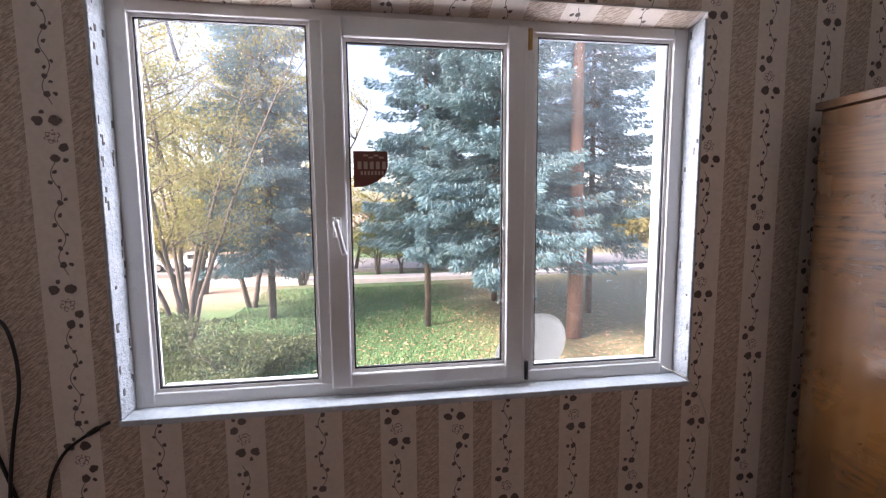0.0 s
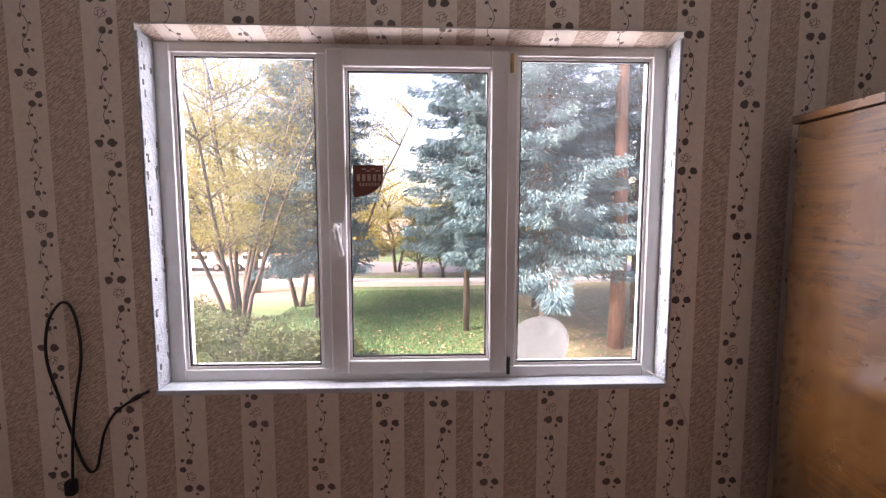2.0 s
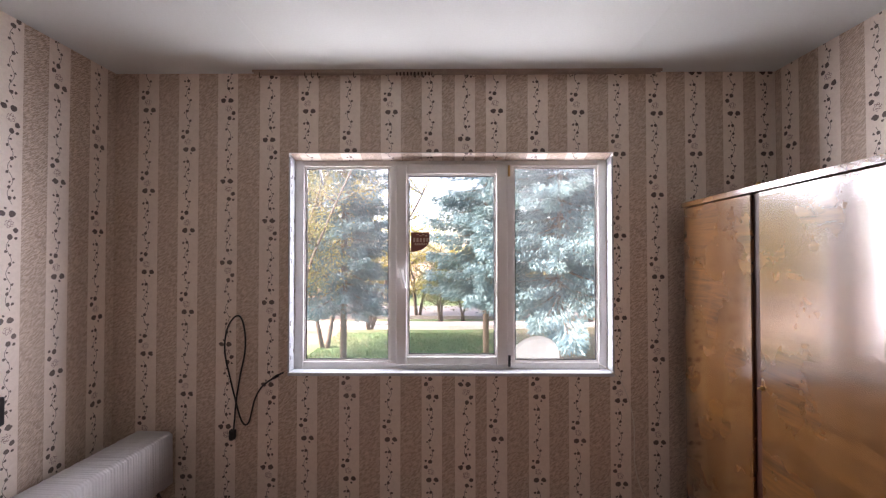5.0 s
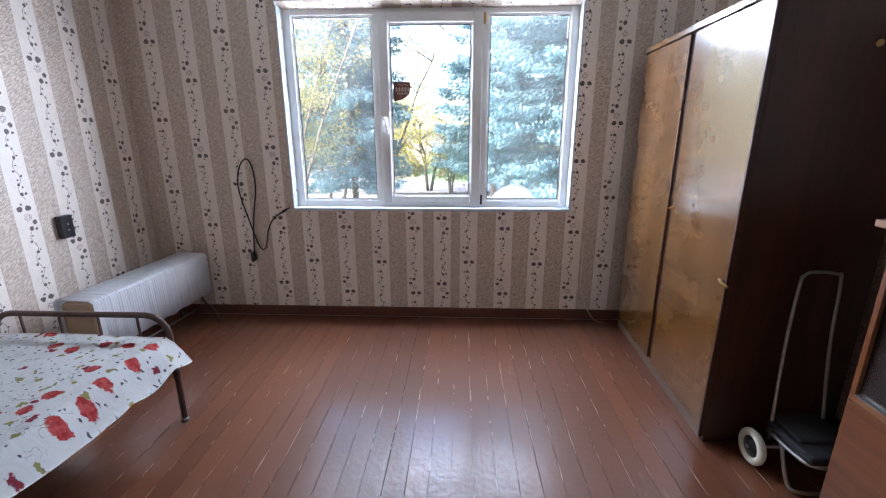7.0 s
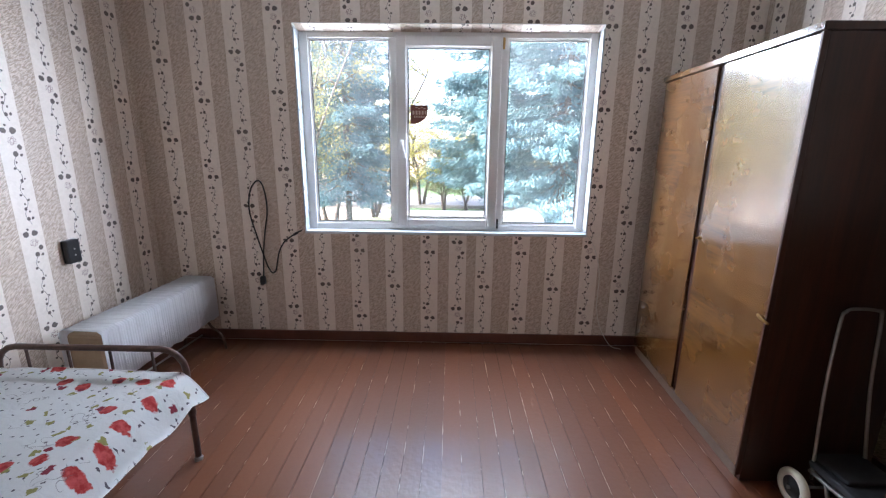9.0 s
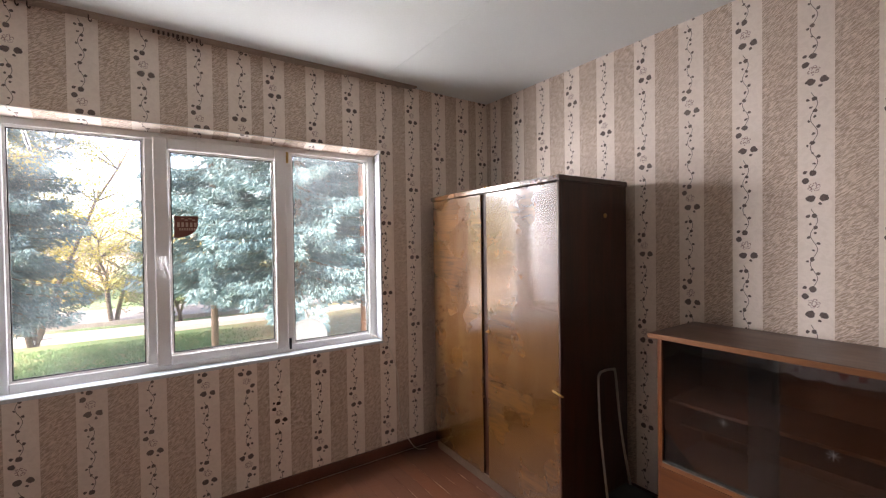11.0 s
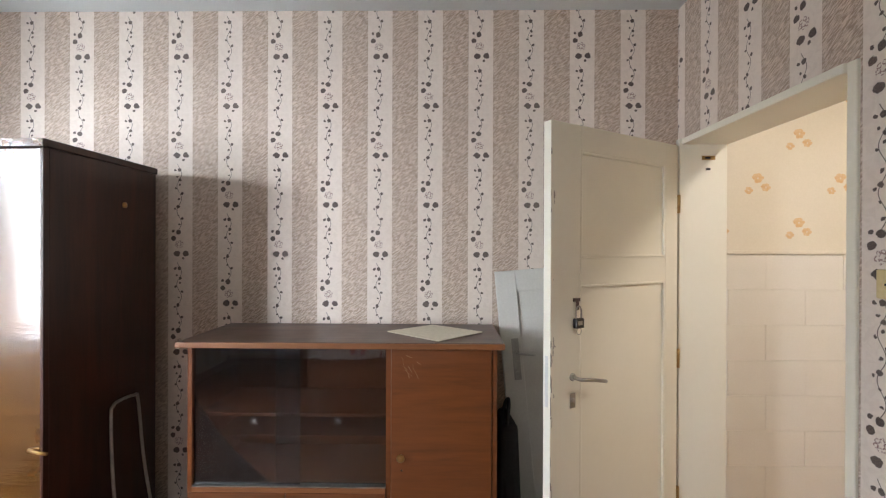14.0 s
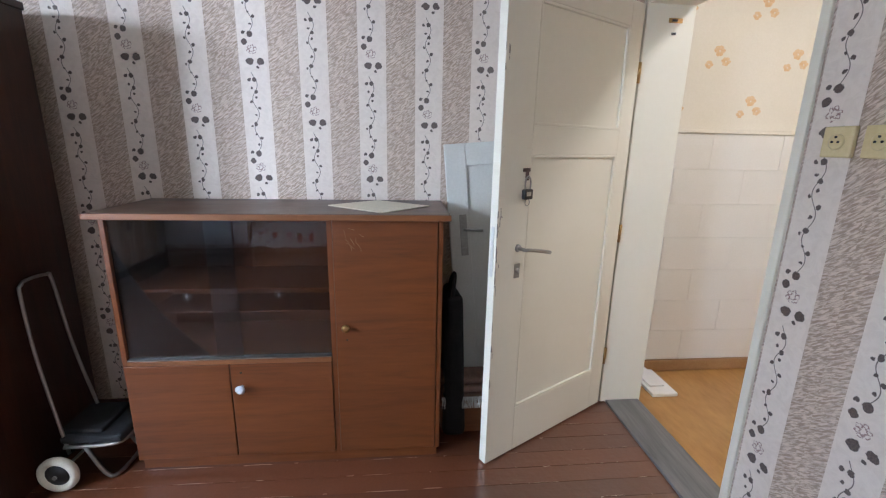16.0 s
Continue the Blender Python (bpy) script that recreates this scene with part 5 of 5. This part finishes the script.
def car(x, y, col, label, rot=0):
    th = thing("parked_car", label, "car", pose(x, y, GZ + 0.27, 0, 0, rot), "parked cars")
    paint = plain("car_paint_" + label.split()[0], col, tuple(min(1, k * 1.08) for k in col), 0.25, 3, bump=0, coat=0.6)
    bm = bmesh.new()
    box(bm, (-2.1, -0.82, 0.28), (2.1, 0.82, 0.85), 0.16, 3)
    part("body", bm, paint, th, local=True)
    bm = bmesh.new()
    box(bm, (-1.45, -0.72, 0.80), (0.95, 0.72, 1.42), 0.0)
    for v in bm.verts:
        if v.co.z > 1.2:
            v.co.x = v.co.x * 0.70 - 0.05
            v.co.y *= 0.82
    bmesh.ops.bevel(bm, geom=bm.edges[:], offset=0.07, segments=2, affect="EDGES")
    cabin = part("cabin", bm, paint, th, local=True)
    part("window", made(((-1.0, -0.70, 0.92), (0.5, 0.70, 1.28)), bevel=0.03), M_BLACK, cabin, "dark tinted glass", local=True)
    for wx in (-1.3, 1.3):
        for wy in (-0.78, 0.78):
            w = part("tyre", lathe(bmesh.new(), [(0.20, -0.1), (0.31, -0.09), (0.31, 0.09), (0.20, 0.1)], pose(wx, wy, 0.31, 90, 0, 0)), M_BLACK, th, local=True)
            part("rim", lathe(bmesh.new(), [(0.19, -0.105), (0.19, 0.105)], pose(wx, wy, 0.31, 90, 0, 0)), M_STEEL, w, local=True)
    for hy in (-0.55, 0.55):
        part("headlight", made(((2.06, hy - 0.16, 0.58), (2.12, hy + 0.16, 0.70)), bevel=0.02), M_PVC, th, local=True)


car(-13.6, 35.0, (0.74, 0.74, 0.73), "white parked car across the road", 0)
car(-9.3, 35.2, (0.35, 0.38, 0.44), "grey-blue parked car across the road", 180)
car(-17.9, 35.0, (0.66, 0.66, 0.66), "silver parked car across the road", 0)
car(7.5, 35.2, (0.62, 0.64, 0.66), "pale parked car behind the spruces", 0)

# dish and cable on the outer wall
dish = thing("satellite_dish", "off-white satellite dish fixed outside below the window", "satellite dish", pose(0.87, 1.70, 0.45))
bm = bmesh.new()
prof = [(0.0 + 0.232 * k / 8, 0.085 * (k / 8) ** 2) for k in range(9)]
rings = [[bm.verts.new((r_ * math.cos(a), r_ * 1.08 * math.sin(a), h)) for a in [j * 2 * math.pi / 32 for j in range(32)]] for r_, h in prof[1:]]
top_v = bm.verts.new((0, 0, 0))
for j in range(32):
    bm.faces.new((top_v, rings[0][(j + 1) % 32], rings[0][j])).smooth = True
    for a, b in zip(rings, rings[1:]):
        bm.faces.new((a[j], a[(j + 1) % 32], b[(j + 1) % 32], b[j])).smooth = True
bmesh.ops.solidify(bm, geom=bm.faces[:], thickness=0.006)
bm.transform(pose(0.87, 2.18, 0.66, -72, 0, 12))
part("reflector", bm, plain("dish_paint", (0.22, 0.215, 0.20), (0.28, 0.27, 0.255), 0.5, 8), dish)
part("arm", rod(bmesh.new(), [(0.87, 1.655, 0.42), (0.87, 2.10, 0.45), (0.87, 2.17, 0.60)], 0.018), M_STEEL, dish)
wire_o = thing("outdoor_cable", "dark loose cable end hanging outside the glass", "cable", pose(-0.70, 1.62, 2.1))
part("wire", rod(bmesh.new(), [(-0.726, 1.652, 2.21), (-0.716, 1.67, 2.14), (-0.694, 1.66, 2.045)], 0.009, 6), M_BLACK, wire_o)


# ---- grass blades and fallen leaves on the lawn ----
def scatter(name, count, build, material, label, pick):
    rs = random.Random(count)
    verts, faces = [], []
    while len(faces) < count:
        x, y = pick(rs)
        hit = surface.ray_cast(Vector((x, y, 10)), Vector((0, 0, -1)))[0]
        if hit is None:
            continue
        pts = build(rs, hit)
        faces.append(tuple(range(len(verts), len(verts) + len(pts))))
        verts.extend(pts)
    me = bpy.data.meshes.new(name)
    me.from_pydata(verts, [], faces)
    me.materials.append(material)
    tagged(new(name, me), label, "", "", "stuff")


def blade(rs, p):
    a, h, w = rs.uniform(0, 6.28), rs.uniform(0.05, 0.13), rs.uniform(0.012, 0.028)
    c, s = math.cos(a), math.sin(a)
    return [(p.x - c * w, p.y - s * w, p.z - 0.01), (p.x + c * w, p.y + s * w, p.z - 0.01), (p.x + s * 0.06, p.y + c * 0.06, p.z + h)]


def fallen_leaf(rs, p):
    a, r = rs.uniform(0, 6.28), rs.uniform(0.035, 0.07)
    return [(p.x + r * math.cos(a + k), p.y + r * math.sin(a + k), p.z + 0.02 + rs.uniform(0, 0.05)) for k in (0, 1.2, 3.1, 4.5)]


def island_mix(name, a, b, rough):
    t = Tree(name)
    return t.done(t.mix(t.island(), a, b), rough)


scatter("grass", 45000, blade, island_mix("grass_blades", (0.05, 0.135, 0.048), (0.13, 0.25, 0.10), 0.7), "short green lawn grass", lambda rs: (rs.uniform(-7, 3.5 + rs.gauss(0, 1.2)), rs.uniform(8, 27)))
scatter("fallen_leaves", 5500, fallen_leaf, island_mix("dry_leaves", (0.20, 0.12, 0.06), (0.46, 0.34, 0.20), 0.8), "dry brown and yellow leaves on the lawn", lambda rs: (rs.triangular(-8, 13, 7), rs.uniform(9, 27)))

# ---- pieces: floor boards, corridor blocks, flower prints ----
PW = 0.0915
count = int((EX - WX) / PW)
board_mesh = []
for k in range(3):
    bm = made(((0.0011, SY, -0.022), (PW - 0.0011, NY - 0.018, 0.0)))
    board_mesh.append(mesh_of("floor_board", bm, M_FLOOR))
for i in range(count + 1):
    ob = new("floor_board", board_mesh[i % 3])
    ob.location = (WX + i * PW - 0.0, 0, random.uniform(-0.0016, -0.0006))
    ob.rotation_euler = (0, radians(random.uniform(-0.55, 0.55)), 0)
    if i == count:
        ob.scale.x = (EX - WX - count * PW) / PW
    ob.parent = floor

# chipped paint along the joints
bm = bmesh.new()
rs = random.Random(12)
for i in range(1500):
    x = WX + rs.randint(1, count) * PW + rs.gauss(0, 0.0012)
    y = rs.uniform(SY + 0.05, NY - 0.35)
    L = rs.choice((0.004, 0.006, 0.010, 0.018, 0.035, 0.07, 0.16)) * rs.uniform(0.6, 1.3)
    w = rs.uniform(0.0006, 0.0019)
    bend = rs.gauss(0, 0.0008)
    v = [(x - w * 0.4, y), (x + w * 0.6, y + L * 0.1), (x + w + bend, y + L * 0.5), (x + w * 0.3, y + L), (x - w * 0.6 + bend, y + L * 0.6)]
    bm.faces.new([bm.verts.new((a, b, 0.0007)) for a, b in v])
chips = part("paint_chips", bm, plain("bare_filler", (0.40, 0.27, 0.19), (0.58, 0.44, 0.34), 0.8, 30), floor, "pale chipped paint along the board joints")
tagged(chips, kind="stuff")

BH = 0.198
block_cache = {}
z = 0.075
row = 0
while z < 1.40:
    y = SY - T - 0.02 - (0.0 if row % 2 else 0.21)
    start = SY - T
    cuts = [start]
    while cuts[-1] > HY:
        cuts.append(max(HY, (y if len(cuts) == 1 else cuts[-1]) - 0.43 if len(cuts) > 1 else y - 0.2))
    for a, b in zip(cuts, cuts[1:]):
        key = round(a - b, 3)
        if key not in block_cache:
            block_cache[key] = mesh_of("block", made(((-0.012, -key + 0.0005, 0.0005), (0.0, -0.0005, BH - 0.0005)), bevel=0.001), M_BLOCK)
        ob = new("block", block_cache[key])
        ob.location = (HX - random.uniform(0, 0.0015), a, z)
        ob.parent = hall_e
    z += BH
    row += 1
setting("baseboard_corridor", made(((HX - 0.025, HY, 0), (HX, SY - T, 0.07)), bevel=0.004), plain("ochre_skirting", (0.33, 0.17, 0.07), (0.42, 0.24, 0.11), 0.4, 6), "ochre painted skirting")

setting("trim", made(((HX - 0.022, HY, 1.462), (HX, SY - T, 1.482)), bevel=0.003), M_HALLPAPER, "cream ledge above the painted blocks")
M_ROSE = plain("orange_print", (0.68, 0.42, 0.19), (0.76, 0.58, 0.36), 0.8, 60, bump=0)
rose_mesh = []
for k in range(2):
    bm = bmesh.new()
    rs = random.Random(k + 5)
    for cx, cz, size in ((0.0, 0.04, 1.15), (-0.045, -0.012, 0.95), (0.05, -0.03, 0.85)):
        for j in range(6):
            a = j * math.pi / 3 + rs.uniform(-0.3, 0.3)
            py, pz = cx + 0.016 * size * math.cos(a), cz + 0.014 * size * math.sin(a)
            d = -0.0006 - 0.0001 * rs.random()
            bm.faces.new([bm.verts.new((d, py + 0.013 * size * math.cos(q) * (1 + 0.25 * math.sin(2 * q + j)), pz + 0.011 * size * math.sin(q))) for q in [m_ * math.pi / 5 for m_ in range(10)]])
            d -= 0.0001
    rose_mesh.append(mesh_of("flower_print", bm, M_ROSE))
for i in range(4):
    for j in range(4):
        ob = new("flower_print", rose_mesh[(i + j) % 2])
        ob.location = (HX, SY - T - 0.16 - 0.46 * i - 0.23 * (j % 2), 1.60 + 0.25 * j)
        ob.parent = hall_e
bolt = thing("strike_plate", "small dark strike plate on the door lining", "strike plate", pose(DX1, -2.64, 1.94))
part("plate", made(((DX1 - 0.003, -2.675, 1.925), (DX1, -2.61, 1.945)), bevel=0.001), M_BRASS, bolt)
part("slot", made(((DX1 - 0.0045, -2.65, 1.93), (DX1 - 0.0028, -2.625, 1.94)), ((DX1 - 0.0045, -2.65, 1.875), (DX1 + 0.001, -2.63, 1.885))), M_BLACK, bolt)
